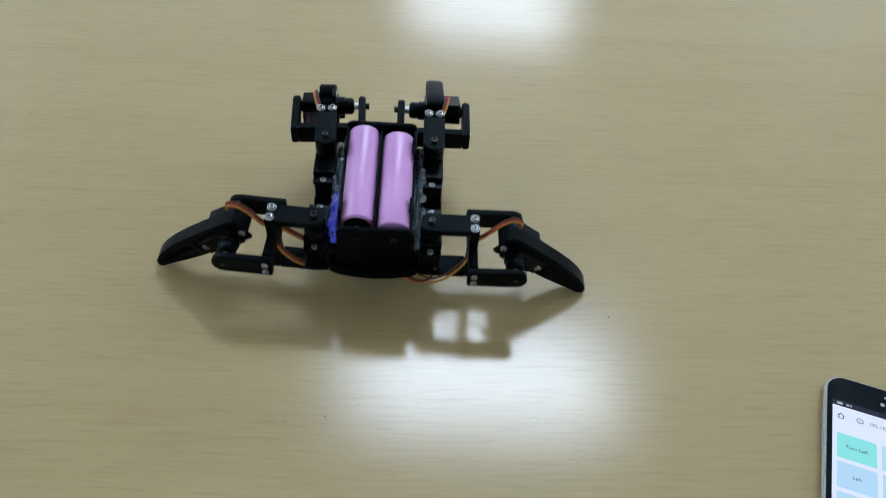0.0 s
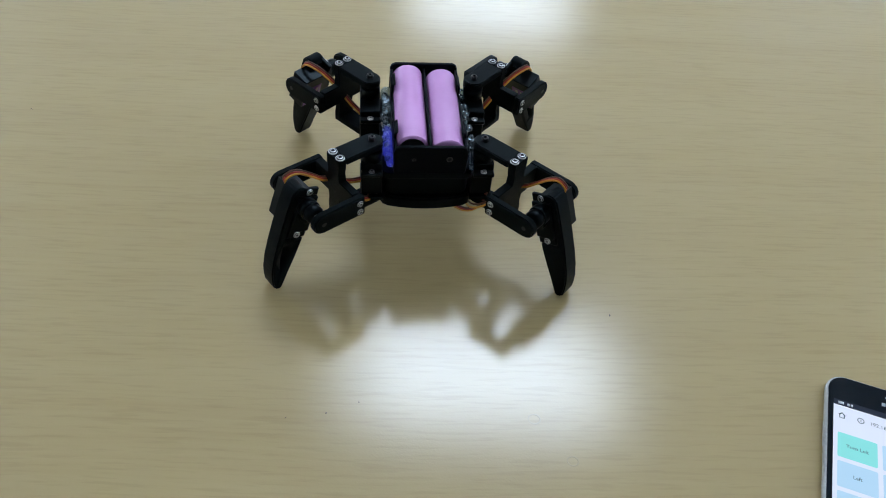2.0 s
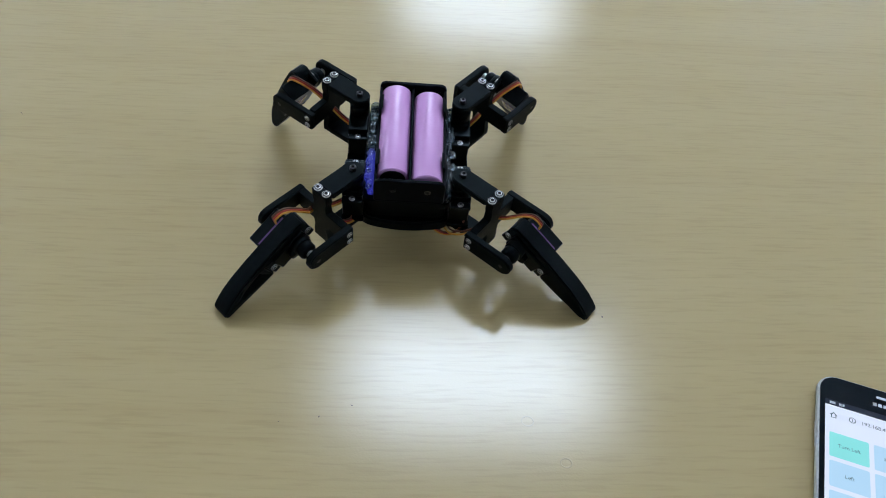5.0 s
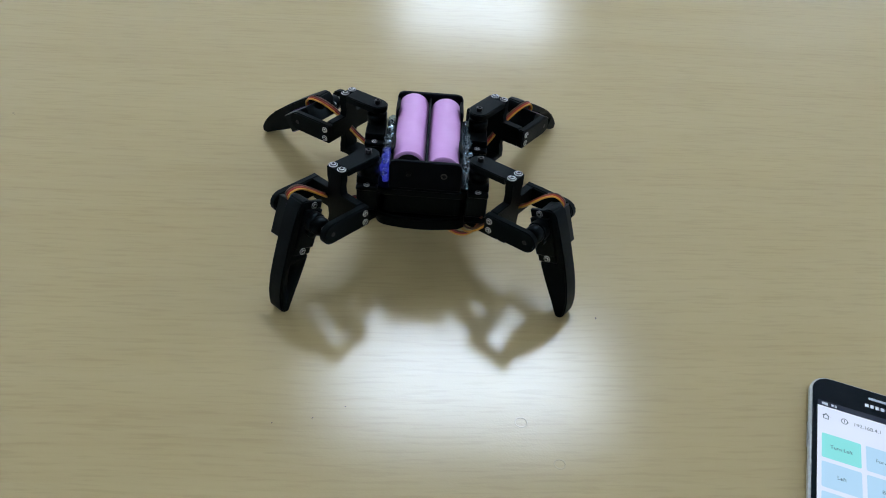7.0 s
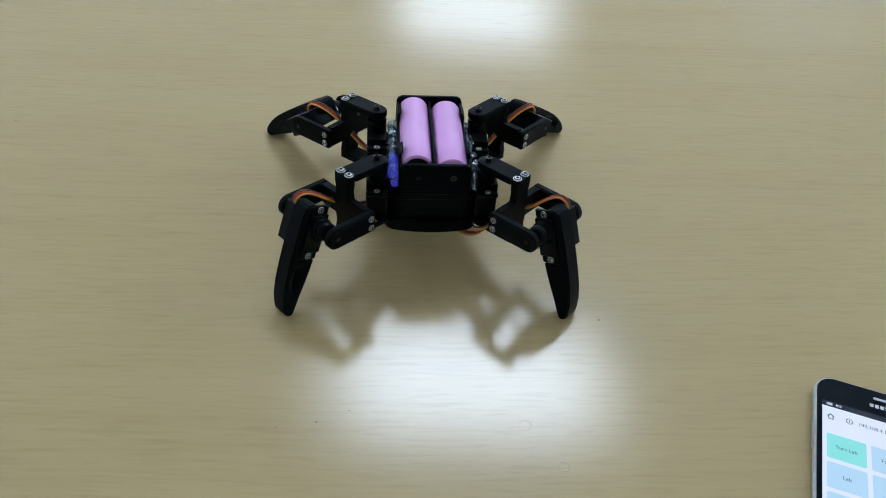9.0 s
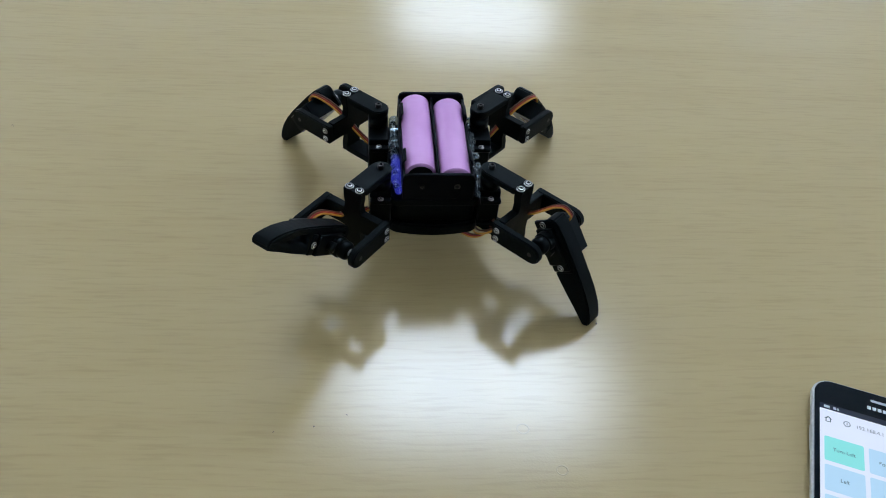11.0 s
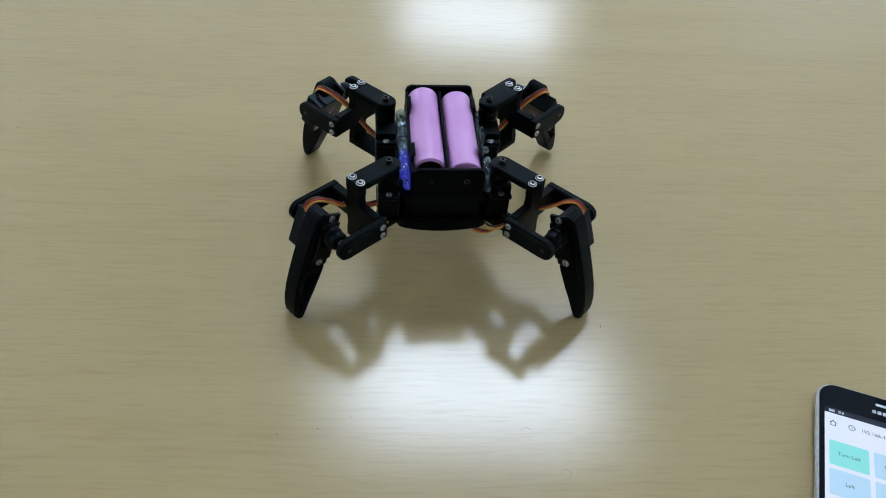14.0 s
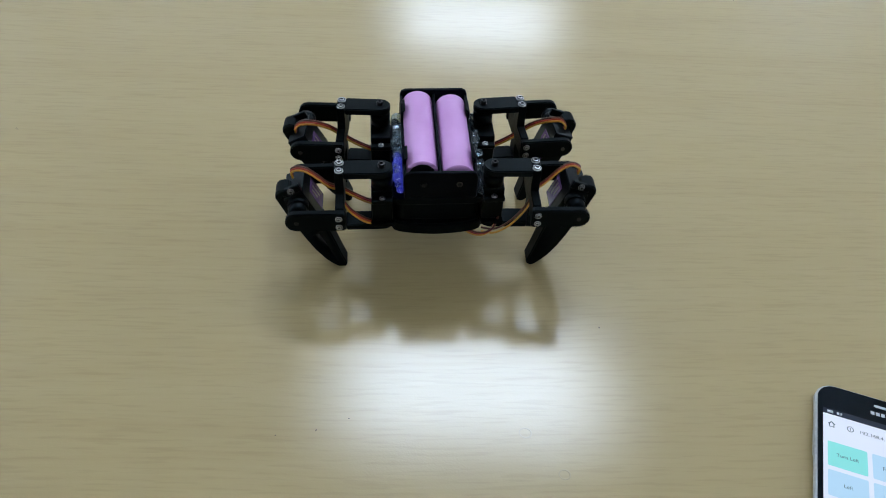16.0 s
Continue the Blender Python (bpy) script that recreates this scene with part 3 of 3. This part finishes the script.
def chassis(robot):
    deck = part("chassis", finish(prism(msteps(rounded(-26.5, 26.5, -37.0, 37.0, 5)), -23.0 * MM, -18.6 * MM), 0.0006), PLASTIC, robot,
                "black printed chassis deck")
    base = finish(prism(base_outline(), -46.0 * MM, -37.4 * MM), 0.0014, 3)
    part("base_plate", base, PLASTIC, deck, "black rounded base plate with a bowed front")
    part("electronics_box", finish(prism(msteps(rounded(-24.5, 24.5, -33.5, 33.5, 6)), -37.4 * MM, -23.0 * MM), 0.0008), PLASTIC, deck, "black body under the deck")
    for sx in (-1, 1):
        for sy in (-1, 1):
            m = pose(sx * HIP_X, sy * HIP_Y, 0, 0, 0, 0) @ (pose(0, 0, 0) if sy < 0 else pose(0, 0, 0, 0, 0, 180))
            servo = part("hip_servo", shared("hip_servo", 1, cased_servo_shape, SERVO), SERVO, robot, "small black servo motor", m)
            for y in (-8.6, 19.4):
                part("screw", SCREW, STEEL, servo, "bright steel screw", pose(0, y * MM, -16.0 * MM) @ Matrix.Scale(0.75, 4))
            bm = mbox(-6.6, 6.6, -9.0, 22.0, -37.4, -35.0)
            part("servo_seat", finish(bm, 0.0004), PLASTIC, servo)
            part("lower_pivot", finish(turned(msteps([(3.0, -38.1), (3.0, -37.3)]), 16)), BLACK_STEEL, servo)
    part("glue_bead", glue_shape(HX * 1000 - 22.6, -6, 34, -13.6, 3.2, 3), GLUE, robot, "lumpy bead of clear hot glue")
    part("glue_bead", glue_shape(HX * 1000 - 22.8, -36.5, -3, -13.2, 3.3, 5), GLUE_BLUE_GLOW, robot, "lumpy bead of hot glue with the indicator's blue glow put into its colour")
    part("glue_bead", glue_shape(HX * 1000 + 22.8, -38.5, 34, -13.8, 3.2, 8), GLUE, robot, "lumpy bead of clear hot glue")
    rnd = random.Random(21)
    for side in (-1, 1):
        for y in (-33, -22, -13, -5, 2, 9, 17, 27):
            drop = glue_drop(HX * 1000 + side * rnd.uniform(23.4, 26.2), y + rnd.uniform(-2, 2), rnd.uniform(-12.6, -10.8), rnd.uniform(1.3, 2.3), 40 + y + 100 * side)
            part("glue_drop", drop, GLUE, robot, "lump of clear hot glue")
    # the LED stretched into a glowing tube, so blue spreads along the glue
    glow = [(HX * 1000 - 22.6 + 0.5 * math.sin(1.7 * y), y, -14.6 + 0.8 * math.sin(y)) for y in (-34, -30, -25, -20, -15, -10, -6)]
    part("status_light", tube([mm(*p) for p in glow], lambda t: (1.25 + 0.45 * math.sin(17 * t)) * MM, 8, 4), LED, robot, "glowing blue indicator light under the glue")
    # cables that come out of the body at the front and hang in loops
    loop = [(36, -34, -33), (34.5, -37, -36.5), (32, -39, -41), (28, -38.5, -44.8), (23, -36.5, -46.6), (18, -33, -46.8)]
    for off, mat, name in CABLE:
        part(name, tube([mm(x + 0.5 * off, y, z + off * 0.8) for x, y, z in loop], 0.65 * MM), mat, robot, "servo cable strand")
    return deck


LEGS = (("front_left", -1, -1, 1), ("front_right", 1, -1, -1), ("back_left", -1, 1, 1), ("back_right", 1, 1, -1))


def hip_pose(sx, sy, swing):
    """Swing 0 points the leg sideways, 90 to the front or the back."""
    turn = (180 - sy * swing) if sx < 0 else sy * swing
    return pose(sx * HIP_X, sy * HIP_Y, 0, 0, 0, turn)


def knee_pose(sx, sy, swing, knee):
    return hip_pose(sx, sy, swing) @ pose(KNEE_R, 0, KNEE_Z, 0, knee, 0)


robot = thing("walking_robot", pose(0, 0.38, TZ + 0.075), "black four-legged walking robot with two pink battery cells on its back", "robot")
battery_holder(robot)
chassis(robot)
hips = [hip_link(robot, s, sy > 0) for _, sx, sy, s in LEGS]
shins = [lower_leg(robot, -sy * s) for _, _, sy, s in LEGS]


# ---- the phone ----
def phone():
    """x to the right and y to the top of the phone, from the upper left corner of its white page; the screen faces up."""
    p = thing("phone", pose(0.2098, 0.2546, TZ, 0, 0, -15.3), "silver-rimmed smartphone on the table, its page of buttons lit", "phone")
    part("body", finish(prism(msteps(rounded(-3.7, 71.7, -130.2, 20.9, 10.5, 10)), 3.4 * MM, 7.9 * MM), 0.0010, 3), ALU, p, "silver metal phone rim")
    # set in and coloured dark, for the shade along the phone's lower edge
    part("back_cover", finish(prism(msteps(rounded(-2.6, 70.6, -129.2, 19.8, 9.5, 8)), 0.0, 3.5 * MM), 0.0024, 3), PHONE_BLACK, p, "back cover set in from the rim, dark to give the shade below it")
    part("front_glass", finish(prism(msteps(rounded(-2.75, 70.75, -129.4, 19.9, 9.6, 10)), 7.5 * MM, 8.0 * MM), 0.0002), PHONE_BLACK, p, "black front glass")
    part("side_key", finish(mbox(-4.0, -3.6, -27, -11, 4.2, 5.8), 0.0003), ALU, p)
    part("earpiece", finish(prism(msteps(rounded(26.5, 41.5, 13.6, 15.2, 0.7, 4)), 8.0 * MM, 8.1 * MM)), PALE_MARK, p, "pale earpiece slot")
    for k in range(7):
        part("maker_mark", finish(mbox(24.6 + 2.7 * k, 26.6 + 2.7 * k, 8.2, 10.4, 8.0, 8.03)), PALE_MARK, p)
    display = part("display", finish(mbox(0, 68, -112, 0, 8.0, 8.06)), SCREEN_WHITE, p, "lit white web page")
    part("status_bar", finish(mbox(0, 68, 0.05, 3.6, 8.0, 8.06)), SCREEN_BAR, p)
    for x, w in ((2.2, 3.0), (7.0, 1.4), (8.8, 1.0)):
        part("status_icon", finish(mbox(x, x + w, 1.0, 2.6, 8.07, 8.1)), PALE_MARK, p)
    # the page's home sign, its info sign and the address, in bars
    home = msteps([(2.9, -8.2), (5.7, -8.2), (5.7, -6.3), (6.3, -6.3), (4.3, -4.4), (2.3, -6.3), (2.9, -6.3)])
    hole = msteps([(3.4, -7.8), (5.2, -7.8), (5.2, -6.2), (4.3, -5.2), (3.4, -6.2)])
    part("home_sign", finish(prism(home, 8.06 * MM, 8.1 * MM)), SCREEN_INK, display)
    part("home_sign", finish(prism(hole, 8.1 * MM, 8.12 * MM)), SCREEN_WHITE, display)
    part("info_sign", finish(prism(msteps(disc(13.8, -6.2, 1.8, 20)), 8.06 * MM, 8.1 * MM)), SCREEN_INK, display)
    part("info_sign", finish(prism(msteps(disc(13.8, -6.2, 1.35, 20)), 8.1 * MM, 8.12 * MM)), SCREEN_WHITE, display)
    part("info_sign", finish(mbox(13.6, 14.0, -7.0, -5.4, 8.12, 8.14)), SCREEN_INK, display)
    for text, x, size in (("192.168.4.1", 18.2, 3.1),):
        words(text, x, -7.3, size, display, SCREEN_INK, "LEFT")
    labels = (("Turn Left", "Forward", ""), ("Left", "Back", ""), ("", "", ""), ("", "", ""))
    for r, row in enumerate(labels):
        for c, text in enumerate(row):
            x, y = 2.2 + 22.0 * c, -32.5 - 17.4 * r
            b = part("button", finish(prism(msteps(rounded(x, x + 19.6, y, y + 15.0, 0.8, 3)), 8.06 * MM, 8.1 * MM)), SCREEN_CYAN if (r, c) == (0, 0) else SCREEN_BLUE,
                     display, "turquoise page button" if (r, c) == (0, 0) else "pale blue page button")
            if text:
                words(text, x + 9.8, y + 6.6, 2.9, display, SCREEN_INK, "CENTER")


def words(text, x, y, size, parent, mat, align):
    curve = bpy.data.curves.new("lettering", "FONT")
    curve.body, curve.size, curve.align_x = text, size * MM, align
    curve.extrude = 0.00001
    tmp = new("lettering", curve)
    bpy.context.view_layer.update()
    data = bpy.data.meshes.new_from_object(tmp.evaluated_get(bpy.context.evaluated_depsgraph_get()))
    bpy.data.objects.remove(tmp)
    data.materials.clear()
    data.materials.append(mat)
    part("lettering", data, mat, parent, at=pose(x * MM, y * MM, 8.13 * MM))


phone()


# ---- marks and crumbs on the table ----
def drop_ring(x, y, r):
    bm = bmesh.new()
    n = 28
    path = [(r * math.cos(2 * math.pi * k / n), r * math.sin(2 * math.pi * k / n) * 0.92, 0.0) for k in range(n + 1)]
    tube(path, lambda t: 0.00038 + 0.00010 * math.sin(9 * t), 6, 2, bm)
    for v in bm.verts:
        v.co.z = max(v.co.z * 0.11, -0.00004) + 0.00004
    ob = new("drop_mark", mesh_of("drop_mark", finish(bm), WATER))
    ob.matrix_basis = pose(x, y, TZ)
    tagged(ob, "small dried drop ring on the laminate", "stain", "drop marks")


drop_ring(0.0516, 0.2308, 0.0031)
drop_ring(0.0710, 0.2087, 0.0028)


def crumb(x, y, r, seed):
    rnd = random.Random(seed)
    bm = bmesh.new()
    bmesh.ops.create_icosphere(bm, subdivisions=1, radius=0.75 * r)
    for v in bm.verts:
        v.co = Vector((v.co.x * rnd.uniform(0.8, 1.9), v.co.y * rnd.uniform(0.6, 1.1), max(v.co.z * 0.5, -0.3 * r) + 0.3 * r))
    ob = new("crumb", mesh_of("crumb", finish(bm), SPECK))
    ob.matrix_basis = pose(x, y, TZ, 0, 0, rnd.uniform(0, 180))
    tagged(ob, "tiny dark crumb on the table", "crumb", "crumbs")


crumb(0.0958, 0.3064, 0.0007, 0)
crumb(-0.3057, 0.4433, 0.0006, 1)
crumb(-0.0554, 0.2218, 0.0006, 2)
crumb(-0.0752, 0.2165, 0.0005, 3)
crumb(-0.0399, 0.2302, 0.0005, 4)
crumb(0.3463, 0.7511, 0.0012, 10)
crumb(0.2588, 0.7330, 0.0006, 11)
crumb(-0.3043, 0.4423, 0.0005, 12)


# ---- what moves ----
def stand(x, y, z, yaw, pitch, roll):
    """The robot's pose, from millimetres over the table and degrees."""
    return pose(x * MM, y * MM, TZ + z * MM, 0, 0, yaw) @ pose(0, 0, 0, pitch, 0, 0) @ pose(0, 0, 0, 0, roll, 0)


def motions():
    walk(robot, [
        (0.0, stand(-44.8, 340.0, 61.0, 4.0, 7.8, 0.1)),
        (0.1, stand(-44.8, 337.5, 57.5, 4.0, 8.8, 0.1)),
        (0.2, stand(-44.4, 341.0, 61.2, 4.1, 7.4, 0.1)),
        (0.3, stand(-43.8, 345.1, 65.7, 4.2, 3.7, 0.2)),
        (0.5, stand(-36.5, 348.7, 74.9, 6.0, -0.7, -0.1)),
        (0.7, stand(-35.0, 362.9, 76.2, 6.4, -0.4, -0.1)),
        (0.8, stand(-30.5, 375.9, 76.2, 7.2, -0.1, 0.5)),
        (1.0, stand(-22.4, 384.9, 76.9, 8.9, 0.0, 0.3)),
        (1.5, stand(-22.6, 385.3, 77.0, 8.7, 0.1, 0.4)),
        (2.0, stand(-23.4, 384.2, 77.5, 9.1, 0.2, 0.4)),
        (2.5, stand(-21.9, 385.2, 76.8, 9.2, -0.4, 0.6)),
        (3.0, stand(-23.2, 384.8, 77.2, 9.2, 0.0, 0.6)),
        (3.5, stand(-29.4, 381.7, 65.3, 9.3, 9.3, 0.3)),
        (3.7, stand(-28.5, 383.0, 60.9, 11.2, 11.1, 0.0)),
        (5.8, stand(-24.9, 380.7, 64.4, 0.9, 2.6, 1.7)),
        (6.0, stand(-17.1, 382.4, 66.1, 6.1, -4.0, 0.6)),
        (6.2, stand(-15.0, 382.2, 66.7, 10.5, -7.4, 0.8)),
        (6.4, stand(-15.7, 382.6, 67.3, 15.4, -7.4, 1.1)),
        (6.5, stand(-15.4, 383.3, 65.7, 18.0, -7.2, 1.7)),
        (6.6, stand(-16.5, 382.5, 66.5, 20.0, -7.6, 1.7)),
        (6.8, stand(-15.4, 382.0, 66.6, 11.2, -7.5, 0.9)),
        (7.0, stand(-13.4, 383.5, 65.4, 1.8, -7.9, -0.3)),
        (7.2, stand(-13.1, 383.0, 66.3, 0.1, -8.1, -0.6)),
        (7.4, stand(-15.0, 382.4, 66.3, 10.1, -7.8, 0.3)),
        (7.5, stand(-14.9, 383.5, 65.2, 15.0, -7.7, 0.8)),
        (7.6, stand(-15.5, 382.6, 66.3, 18.2, -8.0, 1.1)),
        (7.8, stand(-14.7, 383.6, 66.5, 12.9, -8.0, 0.4)),
        (8.0, stand(-12.8, 384.6, 65.5, 4.6, -7.6, -0.1)),
        (8.2, stand(-12.9, 382.7, 66.5, -3.3, -8.0, -0.9)),
        (8.5, stand(-12.8, 384.1, 64.9, 5.1, -8.1, 0.2)),
        (9.0, stand(-12.2, 385.5, 64.2, 6.8, -8.0, 0.2)),
        (9.2, stand(-12.2, 385.5, 64.2, 6.8, -8.0, 0.2)),
        (10.3, stand(-8.2, 383.9, 66.0, 7.5, -3.0, 0.5)),
        (10.8, stand(-8.5, 383.9, 66.7, 7.7, -1.0, 0.2)),
        (11.3, stand(-9.3, 384.1, 66.8, 7.7, -0.9, 0.0)),
        (11.4, stand(-8.6, 383.8, 66.4, 7.7, -0.7, 0.2)),
        (11.5, stand(-7.9, 383.5, 66.1, 7.7, -0.6, 0.3)),
        (11.6, stand(-8.0, 383.0, 66.3, 7.6, -0.6, 0.2)),
        (11.7, stand(-8.2, 382.5, 66.4, 7.5, -0.6, 0.1)),
        (11.8, stand(-8.6, 381.0, 67.0, 7.3, -0.6, -0.1)),
        (11.9, stand(-8.5, 381.5, 66.8, 7.3, -0.6, -0.0)),
        (12.0, stand(-8.6, 381.0, 67.0, 7.3, -0.6, -0.1)),
        (12.1, stand(-8.3, 381.5, 66.9, 7.4, -0.7, 0.1)),
        (12.2, stand(-7.9, 382.0, 66.8, 7.5, -0.9, 0.2)),
        (12.5, stand(-6.9, 383.4, 66.6, 7.8, -1.3, 0.6)),
        (13.0, stand(-5.8, 381.4, 72.0, 7.9, 0.0, -0.3)),
        (13.5, stand(-5.3, 381.1, 75.1, 7.9, -0.2, -0.1)),
        (14.0, stand(-6.5, 380.3, 76.2, 8.2, -0.1, 0.1)),
        (14.5, stand(-7.8, 380.7, 67.1, 8.0, 0.2, -0.2)),
        (15.0, stand(-4.5, 380.4, 75.6, 7.8, -0.2, -0.3)),
        (15.2, stand(-5.0, 379.2, 80.0, 7.7, -0.4, -0.4)),
        (15.5, stand(-6.5, 377.8, 74.9, 7.9, -0.4, -1.6)),
        (15.7, stand(-8.1, 378.3, 74.9, 6.8, -0.6, -1.4)),
        (15.8, stand(-8.8, 379.0, 75.0, 7.2, -0.3, -1.6)),
        (16.0, stand(-9.6, 379.9, 74.7, 7.4, -0.4, -1.7)),
    ])
    times = [0.0, 0.1, 0.2, 0.3, 0.5, 0.7, 0.8, 1.0, 1.5, 2.0, 2.5, 3.0, 3.5, 3.7, 5.8, 6.0, 6.2, 6.4, 6.5, 6.6, 6.8, 7.0, 7.2, 7.4, 7.5, 7.6, 7.8, 8.0, 8.2, 8.5, 9.0, 9.2, 10.3, 10.8, 11.3, 11.4, 11.5, 11.6, 11.7, 11.8, 11.9, 12.0, 12.1, 12.2, 12.5, 13.0, 13.5, 14.0, 14.5, 15.0, 15.2, 15.5, 15.7, 15.8, 16.0]
    swings = (
        [-3.8, -3.6, -3.5, -3.4, -2.2, 16.7, 27.4, 35.1, 35.8, 34.9, 35.2, 35.6, 35.6, 35.9, 51.8, 41.7, 35.7, 28.0, 23.2, 21.1, 35.9, 49.4, 53.2, 36.8, 27.8, 23.8, 31.7, 42.2, 56.9, 42.8, 41.3, 41.3, 40.4, 50.0, 56.0, 73.0, 70.4, 63.0, 51.0, 42.0, 42.0, 43.1, 42.5, 42.0, 40.1, 40.2, 40.1, 39.5, 40.3, 39.6, 40.1, 38.8, 21.2, 12.5, -0.1],
        [-0.8, -0.4, 0.0, 0.6, 0.9, 20.1, 32.3, 45.0, 44.5, 44.6, 45.6, 44.8, 45.0, 49.1, 33.3, 41.5, 50.1, 58.2, 62.6, 66.0, 51.9, 35.9, 33.4, 49.8, 57.8, 63.3, 55.1, 41.8, 27.8, 42.8, 45.4, 45.4, 45.8, 45.7, 45.6, 45.4, 45.3, 44.9, 44.5, 43.5, 43.8, 43.5, 44.0, 44.5, 46.0, 45.7, 45.5, 45.1, 45.1, 45.5, 46.0, 46.1, 26.7, 18.4, 1.7],
        [86.5, 86.0, 85.8, 85.4, 86.9, 66.7, 56.5, 46.2, 45.9, 46.2, 46.9, 46.7, 48.3, 46.7, 33.5, 39.2, 45.7, 55.2, 56.6, 61.4, 47.5, 33.3, 32.8, 47.4, 53.1, 60.2, 51.8, 37.1, 26.8, 38.4, 41.0, 41.0, 42.6, 43.4, 43.5, 42.7, 42.0, 41.9, 41.7, 41.4, 41.5, 41.4, 41.7, 42.1, 43.2, 43.1, 43.8, 44.0, 43.3, 43.0, 41.5, 44.1, 25.7, 18.8, 4.2],
        [90.4, 90.6, 90.8, 91.0, 91.6, 70.8, 57.4, 45.7, 46.2, 45.8, 45.5, 45.6, 43.8, 40.6, 53.5, 46.8, 40.5, 34.8, 29.8, 28.2, 43.0, 55.0, 59.1, 42.4, 33.7, 30.0, 38.6, 50.7, 66.0, 48.7, 45.5, 45.5, 44.5, 44.6, 44.8, 44.2, 43.6, 43.8, 44.1, 44.8, 44.5, 44.8, 44.6, 44.5, 44.2, 43.5, 43.6, 42.4, 42.6, 43.7, 43.5, 46.5, 25.6, 17.1, 3.8],
    )
    knees = (
        [36.8, 31.0, 37.5, 48.8, 66.8, 69.0, 69.4, 68.7, 68.7, 69.0, 68.7, 69.0, 31.8, 23.1, 43.1, 61.1, 70.5, 69.3, 69.0, 69.5, 69.8, 70.5, 71.1, 69.9, 68.6, 69.5, 70.1, 69.4, 71.0, 70.6, 69.0, 69.0, 62.0, -34.0, -35.2, -36.0, -36.9, -36.0, -36.0, -36.0, -24.0, -3.0, 34.0, 56.0, 57.3, 60.0, 67.5, 68.4, 51.2, 68.9, 88.2, 117.1, 117.0, 116.7, 114.7],
        [39.1, 33.0, 39.5, 48.2, 69.2, 70.4, 69.3, 69.5, 69.6, 69.4, 70.0, 69.5, 29.1, 20.7, 39.8, 60.8, 70.5, 71.4, 71.0, 71.7, 71.2, 70.5, 71.4, 71.2, 70.6, 72.4, 72.4, 70.5, 71.3, 70.8, 70.8, 70.8, 57.8, 53.6, 53.6, 52.8, 52.1, 52.5, 53.0, 54.3, 53.9, 54.3, 54.2, 54.0, 53.5, 61.9, 68.6, 69.1, 52.0, 70.2, 87.0, 111.9, 113.0, 114.0, 111.7],
        [100.0, 100.0, 100.0, 100.0, 95.0, 69.8, 72.0, 71.5, 71.6, 71.8, 71.2, 71.5, 78.9, 70.7, 57.0, 41.3, 34.5, 36.1, 33.8, 34.5, 36.1, 33.6, 34.3, 33.9, 32.6, 32.3, 33.1, 33.2, 35.7, 33.3, 32.5, 32.5, 46.6, 50.1, 49.6, 50.5, 51.4, 51.4, 51.4, 51.4, 51.4, 51.4, 51.4, 51.4, 51.3, 61.9, 68.8, 69.5, 51.8, 69.7, 90.2, 116.9, 117.0, 116.8, 117.6],
        [28.0, 17.0, 28.0, 100.0, 95.0, 68.4, 68.5, 68.2, 67.9, 68.2, 67.5, 67.7, 75.0, 70.0, 50.1, 37.1, 33.1, 35.1, 30.8, 33.8, 33.0, 29.3, 31.5, 33.4, 30.5, 34.0, 33.9, 30.0, 31.3, 29.3, 29.6, 29.6, 42.7, 47.8, 48.0, 48.4, 48.7, 48.9, 49.1, 49.6, 49.4, 49.6, 49.1, 48.6, 47.1, 59.0, 63.3, 63.6, 51.0, 65.0, 83.9, 110.5, 110.7, 109.3, 109.7],
    )
    for hip, shin, (_, sx, sy, _), swing, knee in zip(hips, shins, LEGS, swings, knees):
        walk(hip, [(t, hip_pose(sx, sy, a)) for t, a in zip(times, swing)])
        walk(shin, [(t, knee_pose(sx, sy, a, b)) for t, a, b in zip(times, swing, knee)])


motions()
